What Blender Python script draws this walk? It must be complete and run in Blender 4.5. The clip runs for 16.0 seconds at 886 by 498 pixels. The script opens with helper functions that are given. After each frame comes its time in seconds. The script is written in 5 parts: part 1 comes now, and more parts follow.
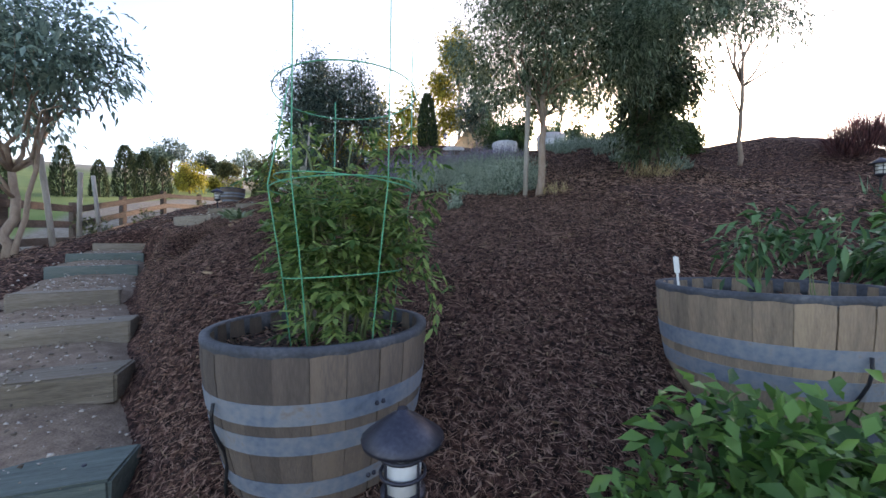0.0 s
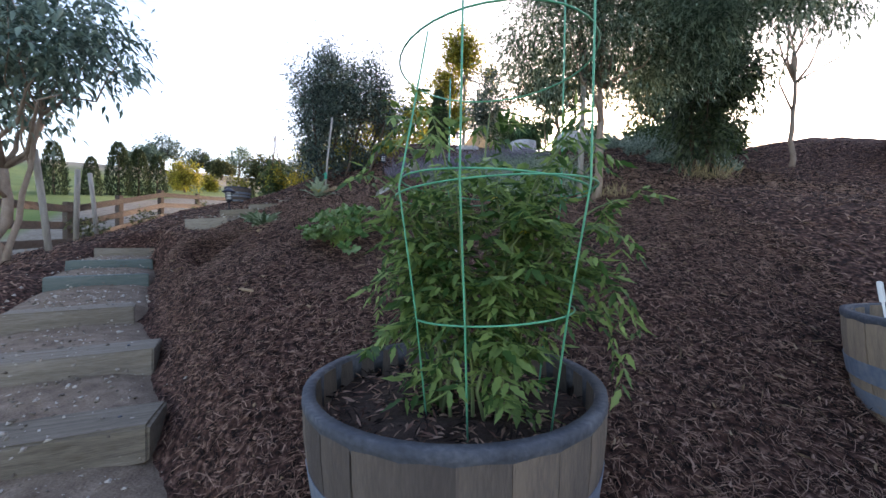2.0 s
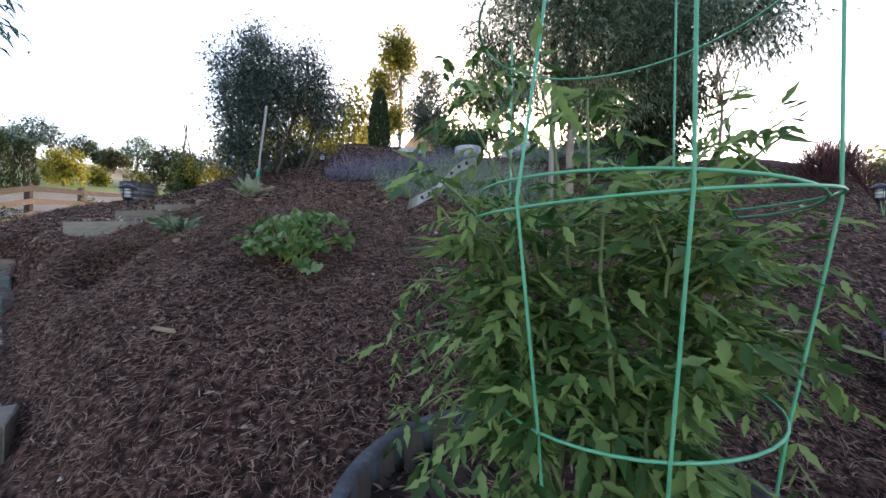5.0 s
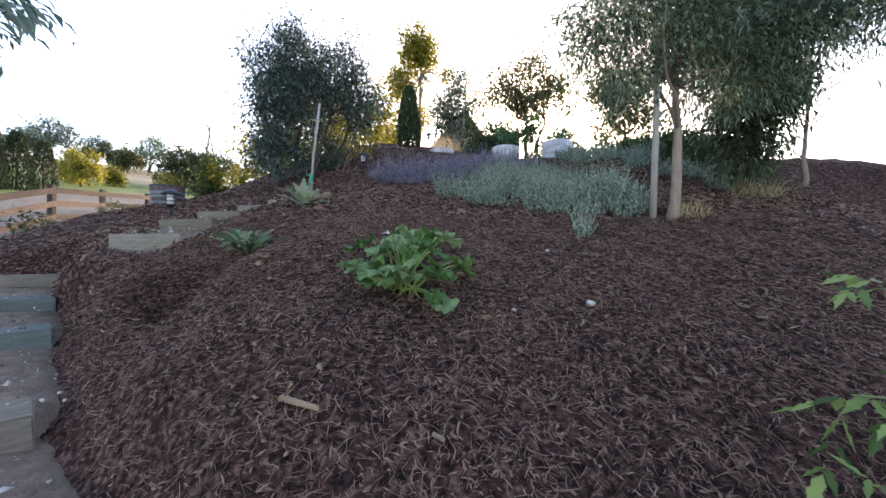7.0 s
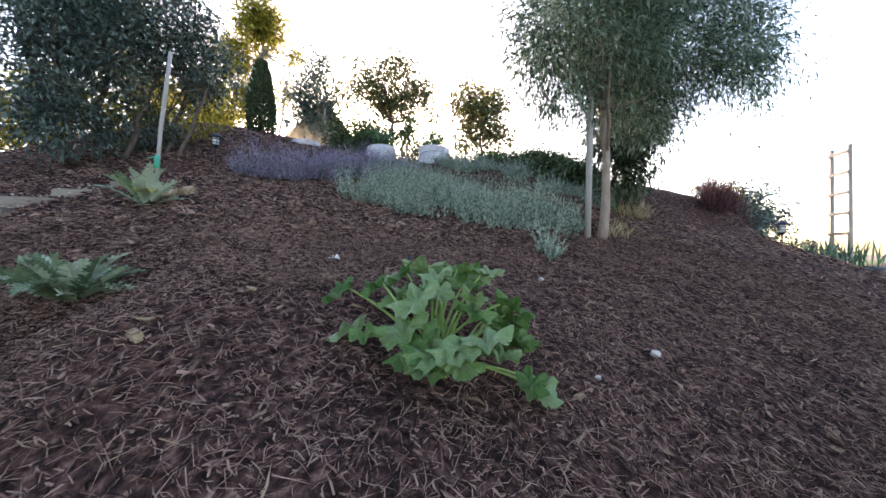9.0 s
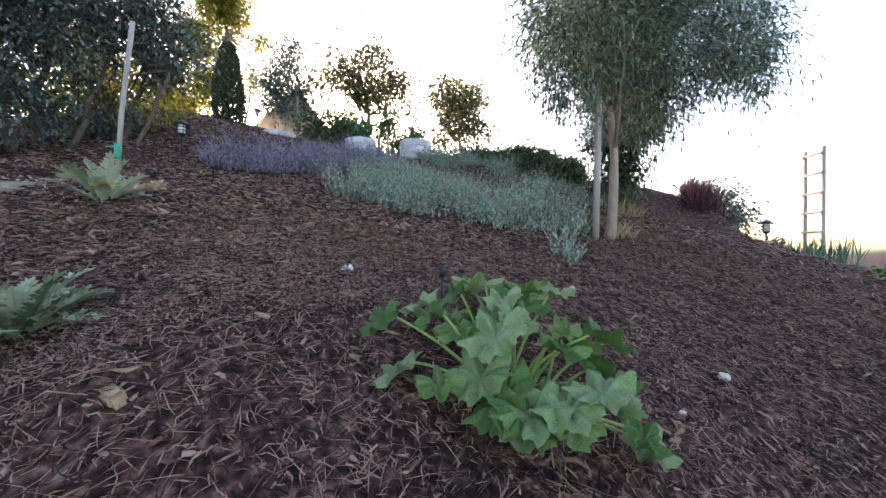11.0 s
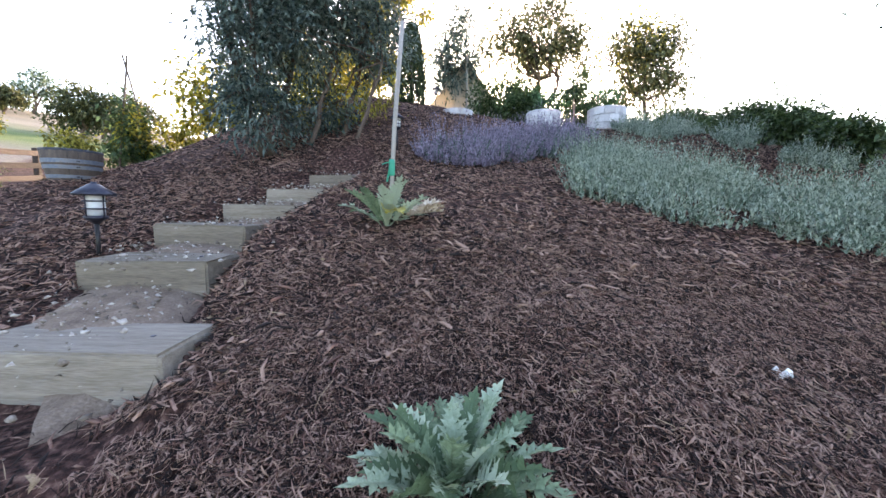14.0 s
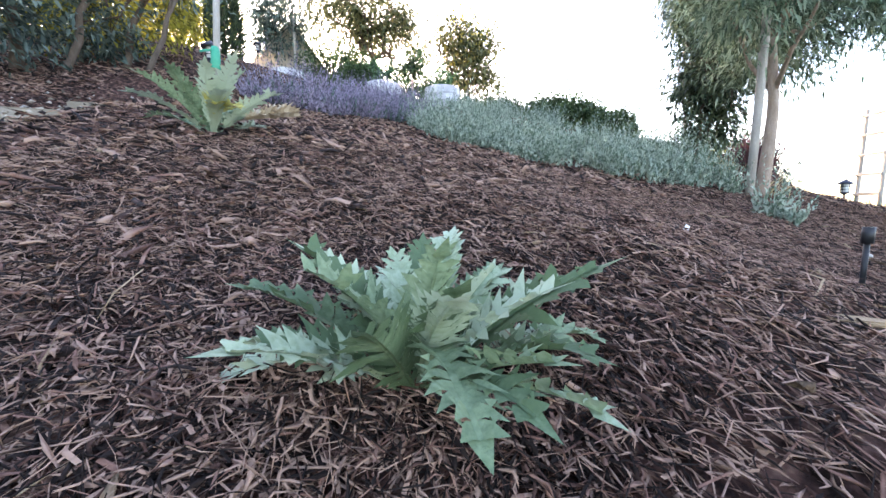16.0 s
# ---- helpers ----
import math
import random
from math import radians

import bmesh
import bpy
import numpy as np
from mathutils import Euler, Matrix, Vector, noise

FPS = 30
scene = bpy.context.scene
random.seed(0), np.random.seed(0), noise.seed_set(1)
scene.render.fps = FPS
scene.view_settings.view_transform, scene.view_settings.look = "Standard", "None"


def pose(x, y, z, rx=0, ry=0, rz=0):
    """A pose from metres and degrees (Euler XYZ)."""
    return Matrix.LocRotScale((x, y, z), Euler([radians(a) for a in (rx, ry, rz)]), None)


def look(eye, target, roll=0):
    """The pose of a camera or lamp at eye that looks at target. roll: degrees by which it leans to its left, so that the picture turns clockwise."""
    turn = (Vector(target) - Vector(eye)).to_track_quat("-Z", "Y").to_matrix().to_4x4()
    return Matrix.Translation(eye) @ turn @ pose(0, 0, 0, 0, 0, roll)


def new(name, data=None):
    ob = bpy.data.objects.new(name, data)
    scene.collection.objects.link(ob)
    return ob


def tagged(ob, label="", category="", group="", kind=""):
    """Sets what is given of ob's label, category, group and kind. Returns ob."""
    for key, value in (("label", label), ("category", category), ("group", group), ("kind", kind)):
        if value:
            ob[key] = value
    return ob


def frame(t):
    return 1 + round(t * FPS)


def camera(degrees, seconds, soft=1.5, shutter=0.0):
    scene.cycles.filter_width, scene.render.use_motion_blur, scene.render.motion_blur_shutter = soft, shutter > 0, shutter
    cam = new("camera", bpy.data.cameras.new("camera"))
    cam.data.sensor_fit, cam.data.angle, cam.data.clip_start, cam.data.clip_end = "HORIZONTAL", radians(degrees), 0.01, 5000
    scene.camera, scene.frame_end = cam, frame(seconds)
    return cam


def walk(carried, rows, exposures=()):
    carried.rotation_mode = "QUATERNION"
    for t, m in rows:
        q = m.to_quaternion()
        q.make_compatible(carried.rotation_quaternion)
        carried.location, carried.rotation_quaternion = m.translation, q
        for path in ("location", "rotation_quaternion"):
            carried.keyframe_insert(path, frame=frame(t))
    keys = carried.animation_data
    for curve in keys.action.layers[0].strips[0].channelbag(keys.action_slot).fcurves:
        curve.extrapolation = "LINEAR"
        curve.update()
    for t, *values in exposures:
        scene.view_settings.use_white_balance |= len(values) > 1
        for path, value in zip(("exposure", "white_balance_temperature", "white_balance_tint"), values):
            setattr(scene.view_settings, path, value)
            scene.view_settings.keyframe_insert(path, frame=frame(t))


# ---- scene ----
cam = camera(100.2, 16.0, shutter=0.1)
ROWS = [
    (0.0, 0.125, 0.430, 1.160, 4.506, -0.152, 0.287),
    (0.5, -0.196, 0.510, 1.177, 5.088, 0.059, 0.110),
    (1.0, -0.284, 0.630, 1.229, 5.807, -0.044, -0.311),
    (1.5, -0.335, 0.681, 1.271, 6.283, 0.071, -0.133),
    (2.0, -0.423, 0.779, 1.236, 3.563, -0.129, 0.077),
    (2.5, -0.581, 0.961, 1.260, -9.734, 0.197, 0.140),
    (3.0, -0.633, 1.058, 1.306, -17.925, 1.074, 0.283),
    (3.5, -0.644, 1.130, 1.296, -18.975, 1.171, 0.295),
    (4.0, -0.648, 1.173, 1.308, -17.999, 1.271, 0.289),
    (4.5, -0.691, 1.197, 1.317, -12.391, 0.919, 0.207),
    (4.7, -0.707, 1.182, 1.313, -8.713, 0.518, 0.110),
    (6.8, -1.291, 1.588, 1.419, -4.883, 0.275, -0.260),
    (7.0, -1.366, 1.672, 1.451, -6.290, 0.288, -0.148),
    (7.5, -1.573, 1.940, 1.461, -7.520, 0.167, -0.335),
    (8.0, -1.689, 2.172, 1.549, -10.987, 0.101, -0.226),
    (8.5, -1.799, 2.354, 1.507, -16.271, 0.242, -0.011),
    (9.0, -1.932, 2.495, 1.601, -30.865, 0.418, -0.096),
    (9.2, -1.930, 2.533, 1.633, -33.599, 0.587, -0.072),
    (11.3, -2.078, 2.888, 1.671, -35.379, -0.466, 0.022),
    (11.5, -2.156, 2.936, 1.755, -32.108, -0.548, 0.008),
    (12.0, -2.238, 3.031, 1.820, -25.711, -0.824, -0.377),
    (12.5, -2.269, 3.101, 1.835, -19.955, -6.119, -0.542),
    (13.0, -2.361, 3.237, 1.845, -5.664, -5.716, -0.512),
    (13.5, -2.531, 3.407, 1.911, -12.212, -5.704, -0.441),
    (14.0, -2.573, 3.587, 1.979, -14.816, -5.811, -0.850),
    (14.5, -2.572, 3.721, 1.904, -22.766, -6.008, -0.760),
    (15.0, -2.627, 3.801, 1.819, -30.241, -6.233, -0.654),
    (15.5, -2.598, 3.864, 1.681, -39.863, -6.481, -0.492),
    (16.0, -2.612, 3.902, 1.629, -39.823, -6.352, -0.337),
]
EXPOSE = 2.3
walk(cam, [(t, pose(x, y, z, 90 + pitch, roll, yaw)) for t, x, y, z, yaw, pitch, roll in ROWS], exposures=[(0.0, EXPOSE - 0.18, 6750, 24), (4.5, EXPOSE - 0.13, 6750, 24), (7.0, EXPOSE + 0.08, 6750, 24), (9.0, EXPOSE + 0.18, 6750, 24), (12.0, EXPOSE + 0.32, 6750, 24), (13.0, EXPOSE + 0.64, 6750, 24), (14.2, EXPOSE + 0.68, 6750, 24), (16.0, EXPOSE + 1.12, 6750, 24)])

# ---- light ----
world = bpy.data.worlds.new("evening_sky")
scene.world = world
world.use_nodes = True
wn = world.node_tree
sky = wn.nodes.new("ShaderNodeTexSky")
sky.sky_type, sky.sun_disc = "NISHITA", False
SUN_AZ, SUN_EL = 20.0, 13.0          # degrees east of straight ahead, and above the horizon
sky.sun_elevation, sky.sun_rotation = radians(SUN_EL), radians(SUN_AZ)
sky.air_density, sky.dust_density, sky.ozone_density = 1.0, 1.5, 1.0
wn.links.new(sky.outputs[0], wn.nodes["Background"].inputs[0])
wn.nodes["Background"].inputs[1].default_value = 0.15
sun = new("sun", bpy.data.lights.new("sun", "SUN"))
sun.data.energy, sun.data.angle, sun.data.color = 1.5, radians(0.6), (1.0, 0.83, 0.6)
sun.matrix_world = look((30 * math.sin(radians(SUN_AZ)), 30 * math.cos(radians(SUN_AZ)), 30 * math.tan(radians(SUN_EL))), (0, 0, 0))


# ---- materials ----
def material(name, colors, rough=0.85, scale=6.0, island=0.0, objvar=0.0, bump=0.3, bump_scale=40.0, metal=0.0, translucent=0.0, stretch=(1, 1, 1), spec=0.3):
    """Procedural surface: two scales of noise blend the colours, islands or objects vary in brightness, fine relief."""
    m = bpy.data.materials.new(name)
    m.use_nodes = True
    nt = m.node_tree
    N, L = nt.nodes, nt.links
    bsdf = N["Principled BSDF"]
    tc = N.new("ShaderNodeTexCoord")
    mp = N.new("ShaderNodeMapping")
    mp.inputs["Scale"].default_value = stretch
    L.new(tc.outputs["Object"], mp.inputs["Vector"])
    big = N.new("ShaderNodeTexNoise")
    big.inputs["Scale"].default_value, big.inputs["Detail"].default_value = scale, 3
    fine = N.new("ShaderNodeTexNoise")
    fine.inputs["Scale"].default_value, fine.inputs["Detail"].default_value = scale * 9, 4
    L.new(mp.outputs[0], big.inputs["Vector"])
    L.new(mp.outputs[0], fine.inputs["Vector"])
    mix = N.new("ShaderNodeMath")
    mix.operation = "MULTIPLY_ADD"
    mix.inputs[1].default_value = 0.45
    L.new(fine.outputs[0], mix.inputs[0])
    half = N.new("ShaderNodeMath")
    half.operation = "MULTIPLY"
    half.inputs[1].default_value = 0.55
    L.new(big.outputs[0], half.inputs[0])
    L.new(half.outputs[0], mix.inputs[2])
    value = mix
    if island or objvar:
        if island:
            rnd, k = N.new("ShaderNodeNewGeometry").outputs["Random Per Island"], island
        else:
            rnd, k = N.new("ShaderNodeObjectInfo").outputs["Random"], objvar
        add = N.new("ShaderNodeMath")
        add.operation = "MULTIPLY_ADD"
        add.inputs[1].default_value = k
        L.new(rnd, add.inputs[0])
        sub = N.new("ShaderNodeMath")
        sub.operation = "SUBTRACT"
        sub.inputs[1].default_value = k / 2
        L.new(mix.outputs[0], sub.inputs[0])
        L.new(sub.outputs[0], add.inputs[2])
        value = add
    ramp_ = N.new("ShaderNodeValToRGB")
    el = ramp_.color_ramp.elements
    while len(el) < len(colors):
        el.new(0.5)
    for i, c in enumerate(colors):
        el[i].position = 0.25 + 0.5 * i / max(1, len(colors) - 1)
        el[i].color = (*c, 1)
    L.new(value.outputs[0], ramp_.inputs[0])
    L.new(ramp_.outputs[0], bsdf.inputs["Base Color"])
    bsdf.inputs["Roughness"].default_value = rough
    bsdf.inputs["Metallic"].default_value = metal
    bsdf.inputs["Specular IOR Level"].default_value = spec
    if bump:
        bn = N.new("ShaderNodeTexNoise")
        bn.inputs["Scale"].default_value, bn.inputs["Detail"].default_value = bump_scale, 5
        L.new(mp.outputs[0], bn.inputs["Vector"])
        b = N.new("ShaderNodeBump")
        b.inputs["Strength"].default_value, b.inputs["Distance"].default_value = bump, 0.01
        L.new(bn.outputs[0], b.inputs["Height"])
        L.new(b.outputs[0], bsdf.inputs["Normal"])
    if translucent:
        tr = N.new("ShaderNodeBsdfTranslucent")
        L.new(ramp_.outputs[0], tr.inputs[0])
        ms = N.new("ShaderNodeMixShader")
        ms.inputs[0].default_value = translucent
        L.new(bsdf.outputs[0], ms.inputs[1])
        L.new(tr.outputs[0], ms.inputs[2])
        L.new(ms.outputs[0], N["Material Output"].inputs[0])
    return m


def leafy(name, dark, light, translucent=0.35, rough=0.5):
    mid = tuple((a + b) / 2 for a, b in zip(dark, light))
    return material(name, (dark, mid, light), rough=rough, scale=3.0, island=0.9, bump=0.0, translucent=translucent, spec=0.4)


M = {
    "shred": material("mulch_shred", ((0.012, 0.006, 0.005), (0.085, 0.041, 0.031), (0.19, 0.099, 0.075), (0.31, 0.195, 0.148)), rough=0.9, scale=5, island=1.25, bump=0.4, bump_scale=120),
    "chip": material("wood_chip", ((0.09, 0.055, 0.033), (0.22, 0.145, 0.085), (0.36, 0.26, 0.17)), rough=0.85, scale=14, island=0.6, bump=0.5, bump_scale=90, stretch=(1, 4, 4)),
    "gravel": material("path_gravel", ((0.085, 0.058, 0.042), (0.19, 0.14, 0.105), (0.32, 0.25, 0.195)), rough=0.95, scale=14, bump=0.8, bump_scale=70),
    "pebble": material("pebble", ((0.13, 0.105, 0.085), (0.24, 0.2, 0.165), (0.45, 0.41, 0.37)), rough=0.9, scale=20, island=0.9, bump=0.3),
    "timber": material("step_timber", ((0.09, 0.075, 0.056), (0.19, 0.16, 0.127), (0.31, 0.27, 0.225)), rough=0.9, scale=7, objvar=0.25, bump=0.5, bump_scale=60, stretch=(0.4, 5, 5)),
    "timber_teal": material("teal_timber", ((0.055, 0.07, 0.065), (0.115, 0.145, 0.135), (0.19, 0.205, 0.185)), rough=0.85, scale=7, objvar=0.2, bump=0.5, bump_scale=60, stretch=(0.4, 5, 5)),
    "stave": material("barrel_oak", ((0.075, 0.06, 0.055), (0.10, 0.08, 0.07), (0.135, 0.106, 0.09), (0.19, 0.145, 0.115)), rough=0.8, scale=4, objvar=0.4, bump=0.5, bump_scale=70, stretch=(6, 6, 0.8)),
    "stave_pale": material("bleached_barrel_oak", ((0.12, 0.09, 0.07), (0.2, 0.155, 0.12), (0.28, 0.21, 0.155), (0.36, 0.27, 0.19)), rough=0.8, scale=4, objvar=0.4, bump=0.5, bump_scale=70, stretch=(6, 6, 0.8)),
    "char": material("charred_rim", ((0.03, 0.033, 0.042), (0.06, 0.065, 0.08), (0.13, 0.135, 0.15)), rough=0.8, scale=8, bump=0.5, bump_scale=60),
    "hoop": material("blue_grey_hoop", ((0.09, 0.11, 0.15), (0.16, 0.20, 0.27), (0.25, 0.27, 0.31), (0.22, 0.16, 0.12)), rough=0.5, scale=5, bump=0.15, metal=0.25),
    "soil": material("potting_soil", ((0.018, 0.011, 0.009), (0.05, 0.032, 0.026), (0.11, 0.07, 0.055)), rough=0.95, scale=25, bump=1.0, bump_scale=60),
    "black": material("black_plastic", ((0.012, 0.012, 0.014), (0.022, 0.022, 0.026)), rough=0.45, bump=0.1),
    "hood": material("dark_bronze_metal", ((0.02, 0.022, 0.035), (0.04, 0.042, 0.06), (0.075, 0.075, 0.095)), rough=0.4, metal=0.5, scale=12, bump=0.1),
    "lampglass": material("frosted_lamp_glass", ((0.5, 0.52, 0.55), (0.7, 0.72, 0.75)), rough=0.25, bump=0.0, spec=0.5),
    "wire": material("green_coated_wire", ((0.05, 0.27, 0.15), (0.13, 0.43, 0.26)), rough=0.4, bump=0.0),
    "tape": material("green_nursery_tape", ((0.02, 0.3, 0.19), (0.05, 0.42, 0.28)), rough=0.4, bump=0.1, translucent=0.2),
    "pole": material("weathered_stake", ((0.22, 0.19, 0.16), (0.33, 0.30, 0.27), (0.44, 0.41, 0.38)), rough=0.85, scale=6, bump=0.4, stretch=(6, 6, 1)),
    "tag": material("white_plastic_tag", ((0.7, 0.7, 0.68), (0.82, 0.82, 0.82)), rough=0.4, bump=0.0),
    "bark": material("pale_bark", ((0.16, 0.115, 0.085), (0.28, 0.21, 0.165), (0.38, 0.31, 0.26)), rough=0.9, scale=9, bump=0.7, bump_scale=40, stretch=(3, 3, 1)),
    "bark_dark": material("dark_bark", ((0.055, 0.04, 0.032), (0.11, 0.08, 0.06), (0.18, 0.14, 0.11)), rough=0.9, scale=9, bump=0.7, bump_scale=40, stretch=(3, 3, 1)),
    "bark_white": material("birch_bark", ((0.17, 0.15, 0.135), (0.28, 0.255, 0.235), (0.42, 0.39, 0.37)), rough=0.85, scale=9, bump=0.5, stretch=(1, 1, 4)),
    "fence": material("fence_board", ((0.022, 0.016, 0.014), (0.05, 0.036, 0.03), (0.10, 0.076, 0.062)), rough=0.9, scale=5, objvar=0.5, bump=0.5, stretch=(4, 0.6, 4)),
    "stone": material("concrete_block", ((0.36, 0.35, 0.36), (0.50, 0.49, 0.50), (0.62, 0.61, 0.62)), rough=0.95, scale=9, objvar=0.3, bump=0.7, bump_scale=50),
    "canvas": material("tan_canvas", ((0.38, 0.34, 0.27), (0.48, 0.44, 0.36)), rough=0.9, scale=3, bump=0.2, translucent=0.12),
    "olive": leafy("olive_leaf", (0.055, 0.095, 0.06), (0.27, 0.35, 0.25), 0.45),
    "laurel": leafy("laurel_leaf", (0.026, 0.048, 0.025), (0.12, 0.16, 0.085), 0.4, 0.4),
    "bluegreen": leafy("grey_green_leaf", (0.04, 0.07, 0.06), (0.17, 0.225, 0.19), 0.35),
    "citrus": leafy("broad_tree_leaf", (0.07, 0.12, 0.10), (0.27, 0.37, 0.31), 0.4, 0.4),
    # yellow of low sun through leaves, put into the leaf colour
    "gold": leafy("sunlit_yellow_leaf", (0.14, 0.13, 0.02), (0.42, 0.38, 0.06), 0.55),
    "mixleaf": leafy("olive_brown_leaf", (0.045, 0.06, 0.025), (0.17, 0.17, 0.07), 0.4),
    "cypress": leafy("cypress_frond", (0.012, 0.025, 0.01), (0.05, 0.075, 0.025), 0.15, 0.7),
    "hedge": leafy("hedge_leaf", (0.03, 0.06, 0.02), (0.10, 0.15, 0.055), 0.35),
    "tomato": leafy("tomato_leaf", (0.05, 0.115, 0.03), (0.28, 0.39, 0.125), 0.45),
    "basil": leafy("fresh_green_leaf", (0.03, 0.085, 0.02), (0.13, 0.26, 0.065), 0.4, 0.4),
    "pepper": leafy("pepper_leaf", (0.03, 0.085, 0.03), (0.11, 0.22, 0.09), 0.35, 0.4),
    "stem": material("green_stem", ((0.11, 0.15, 0.06), (0.2, 0.25, 0.11)), rough=0.6, scale=8, bump=0.1),
    "zucchini": material("squash_leaf", ((0.05, 0.12, 0.03), (0.12, 0.22, 0.06), (0.25, 0.34, 0.18)), rough=0.6, scale=22, objvar=0.5, bump=0.5, bump_scale=60, translucent=0.35),
    "zstem": material("squash_stalk", ((0.15, 0.24, 0.06), (0.26, 0.37, 0.11)), rough=0.5, scale=8, bump=0.1),
    "silver": material("silver_green_leaf", ((0.085, 0.135, 0.07), (0.21, 0.28, 0.165), (0.37, 0.44, 0.32)), rough=0.65, scale=16, objvar=0.75, bump=0.5, bump_scale=70, translucent=0.22),
    "yellowleaf": leafy("yellowing_leaf", (0.38, 0.34, 0.08), (0.55, 0.5, 0.16), 0.35),
    "dry": material("dry_leaf", ((0.35, 0.27, 0.19), (0.5, 0.41, 0.31), (0.62, 0.54, 0.44)), rough=0.9, scale=14, island=0.5, bump=0.5),
    "catmint": leafy("grey_catmint_leaf", (0.10, 0.15, 0.105), (0.37, 0.425, 0.345), 0.25, 0.8),
    "purple": leafy("purple_catmint_flower", (0.12, 0.105, 0.14), (0.35, 0.30, 0.39), 0.25, 0.8),
    "leek": leafy("leek_leaf", (0.06, 0.13, 0.08), (0.17, 0.28, 0.17), 0.3),
    "redgrass": leafy("burgundy_grass", (0.04, 0.014, 0.018), (0.14, 0.06, 0.06), 0.3),
    "flower": leafy("yellow_flower", (0.6, 0.45, 0.02), (0.75, 0.62, 0.06), 0.3),
    "drygrass": leafy("dry_straw", (0.25, 0.19, 0.10), (0.45, 0.36, 0.2), 0.3),
}


def ground_material():
    """Mulch close by, short green and dry grass on the far land, pale gravel on the lane behind the fence."""
    m = bpy.data.materials.new("land")
    m.use_nodes = True
    nt = m.node_tree
    N, L = nt.nodes, nt.links
    bsdf = N["Principled BSDF"]
    tc = N.new("ShaderNodeTexCoord")

    def noise_(scale, detail=5):
        n = N.new("ShaderNodeTexNoise")
        n.inputs["Scale"].default_value, n.inputs["Detail"].default_value = scale, detail
        L.new(tc.outputs["Object"], n.inputs["Vector"])
        return n.outputs[0]

    def ramp_(src, cols, lo=0.3, hi=0.7):
        r = N.new("ShaderNodeValToRGB")
        el = r.color_ramp.elements
        while len(el) < len(cols):
            el.new(0.5)
        for i, c in enumerate(cols):
            el[i].position, el[i].color = lo + (hi - lo) * i / (len(cols) - 1), (*c, 1)
        L.new(src, r.inputs[0])
        return r.outputs[0]

    def mixc(fac, a, b):
        x = N.new("ShaderNodeMix")
        x.data_type = "RGBA"
        L.new(fac, x.inputs[0])
        L.new(a, x.inputs[6])
        L.new(b, x.inputs[7])
        return x.outputs[2]

    def band(src, lo, hi):
        r = N.new("ShaderNodeMapRange")
        r.inputs[1].default_value, r.inputs[2].default_value = lo, hi
        L.new(src, r.inputs[0])
        return r.outputs[0]

    sep = N.new("ShaderNodeSeparateXYZ")
    L.new(tc.outputs["Object"], sep.inputs[0])
    # near-black start of the ramp paints the deep shade between bark strips
    mulch = ramp_(noise_(38, 7), ((0.006, 0.003, 0.0025), (0.03, 0.014, 0.011), (0.09, 0.045, 0.035), (0.2, 0.12, 0.09)))
    lane = ramp_(noise_(9), ((0.15, 0.13, 0.105), (0.24, 0.215, 0.18)))
    green = ramp_(noise_(0.5), ((0.10, 0.15, 0.045), (0.17, 0.21, 0.07)))
    dry = ramp_(noise_(0.2), ((0.26, 0.21, 0.14), (0.38, 0.31, 0.22)))
    far = mixc(band(sep.outputs[1], 34, 44), green, dry)
    along = N.new("ShaderNodeMath")
    along.operation, along.inputs[1].default_value = "MULTIPLY_ADD", 0.35
    L.new(sep.outputs[1], along.inputs[0])
    L.new(sep.outputs[0], along.inputs[2])
    left = mixc(band(along.outputs[0], -9.6, -9.0), far, lane)
    col = mixc(band(along.outputs[0], -6.4, -6.1), left, mulch)
    col = mixc(band(sep.outputs[1], 22, 30), col, far)
    L.new(col, bsdf.inputs["Base Color"])
    bsdf.inputs["Roughness"].default_value, bsdf.inputs["Specular IOR Level"].default_value = 0.95, 0.2
    b = N.new("ShaderNodeBump")
    b.inputs["Strength"].default_value, b.inputs["Distance"].default_value = 0.9, 0.02
    L.new(noise_(45, 8), b.inputs["Height"])
    L.new(b.outputs[0], bsdf.inputs["Normal"])
    return m


# ---- helpers of this scene ----
rng = np.random.default_rng(7)


def part(name, bm, mat, parent=None, label=""):
    """Link a bmesh as one mesh object, under a thing or a part."""
    me = bpy.data.meshes.new(name)
    bm.to_mesh(me)
    bm.free()
    me.materials.append(mat)
    ob = new(name, me)
    if parent is not None:
        ob.parent = parent
    if label:
        ob["label"] = label
    return ob


def cloud(name, verts, faces, mat, parent=None, label="", smooth=False):
    """Link arrays of corners and faces as one mesh object."""
    me = bpy.data.meshes.new(name)
    verts, faces = np.asarray(verts, dtype=np.float32).reshape(-1, 3), np.asarray(faces, dtype=np.int32)
    n = faces.shape[1]
    me.vertices.add(len(verts))
    me.vertices.foreach_set("co", verts.ravel())
    me.loops.add(faces.size)
    me.loops.foreach_set("vertex_index", faces.ravel())
    me.polygons.add(len(faces))
    me.polygons.foreach_set("loop_start", np.arange(0, faces.size, n, dtype=np.int32))
    me.polygons.foreach_set("loop_total", np.full(len(faces), n, dtype=np.int32))
    if smooth:
        me.polygons.foreach_set("use_smooth", np.ones(len(faces), dtype=bool))
    me.update(calc_edges=True)
    me.materials.append(mat)
    ob = new(name, me)
    if parent is not None:
        ob.parent = parent
    if label:
        ob["label"] = label
    return ob


def thing(name, x, y, z, label, category, group="", rz=0.0, size=1.0):
    ob = new(name)
    ob.matrix_world = pose(x, y, z, 0, 0, rz) @ Matrix.Scale(size, 4)
    return tagged(ob, label, category, group)


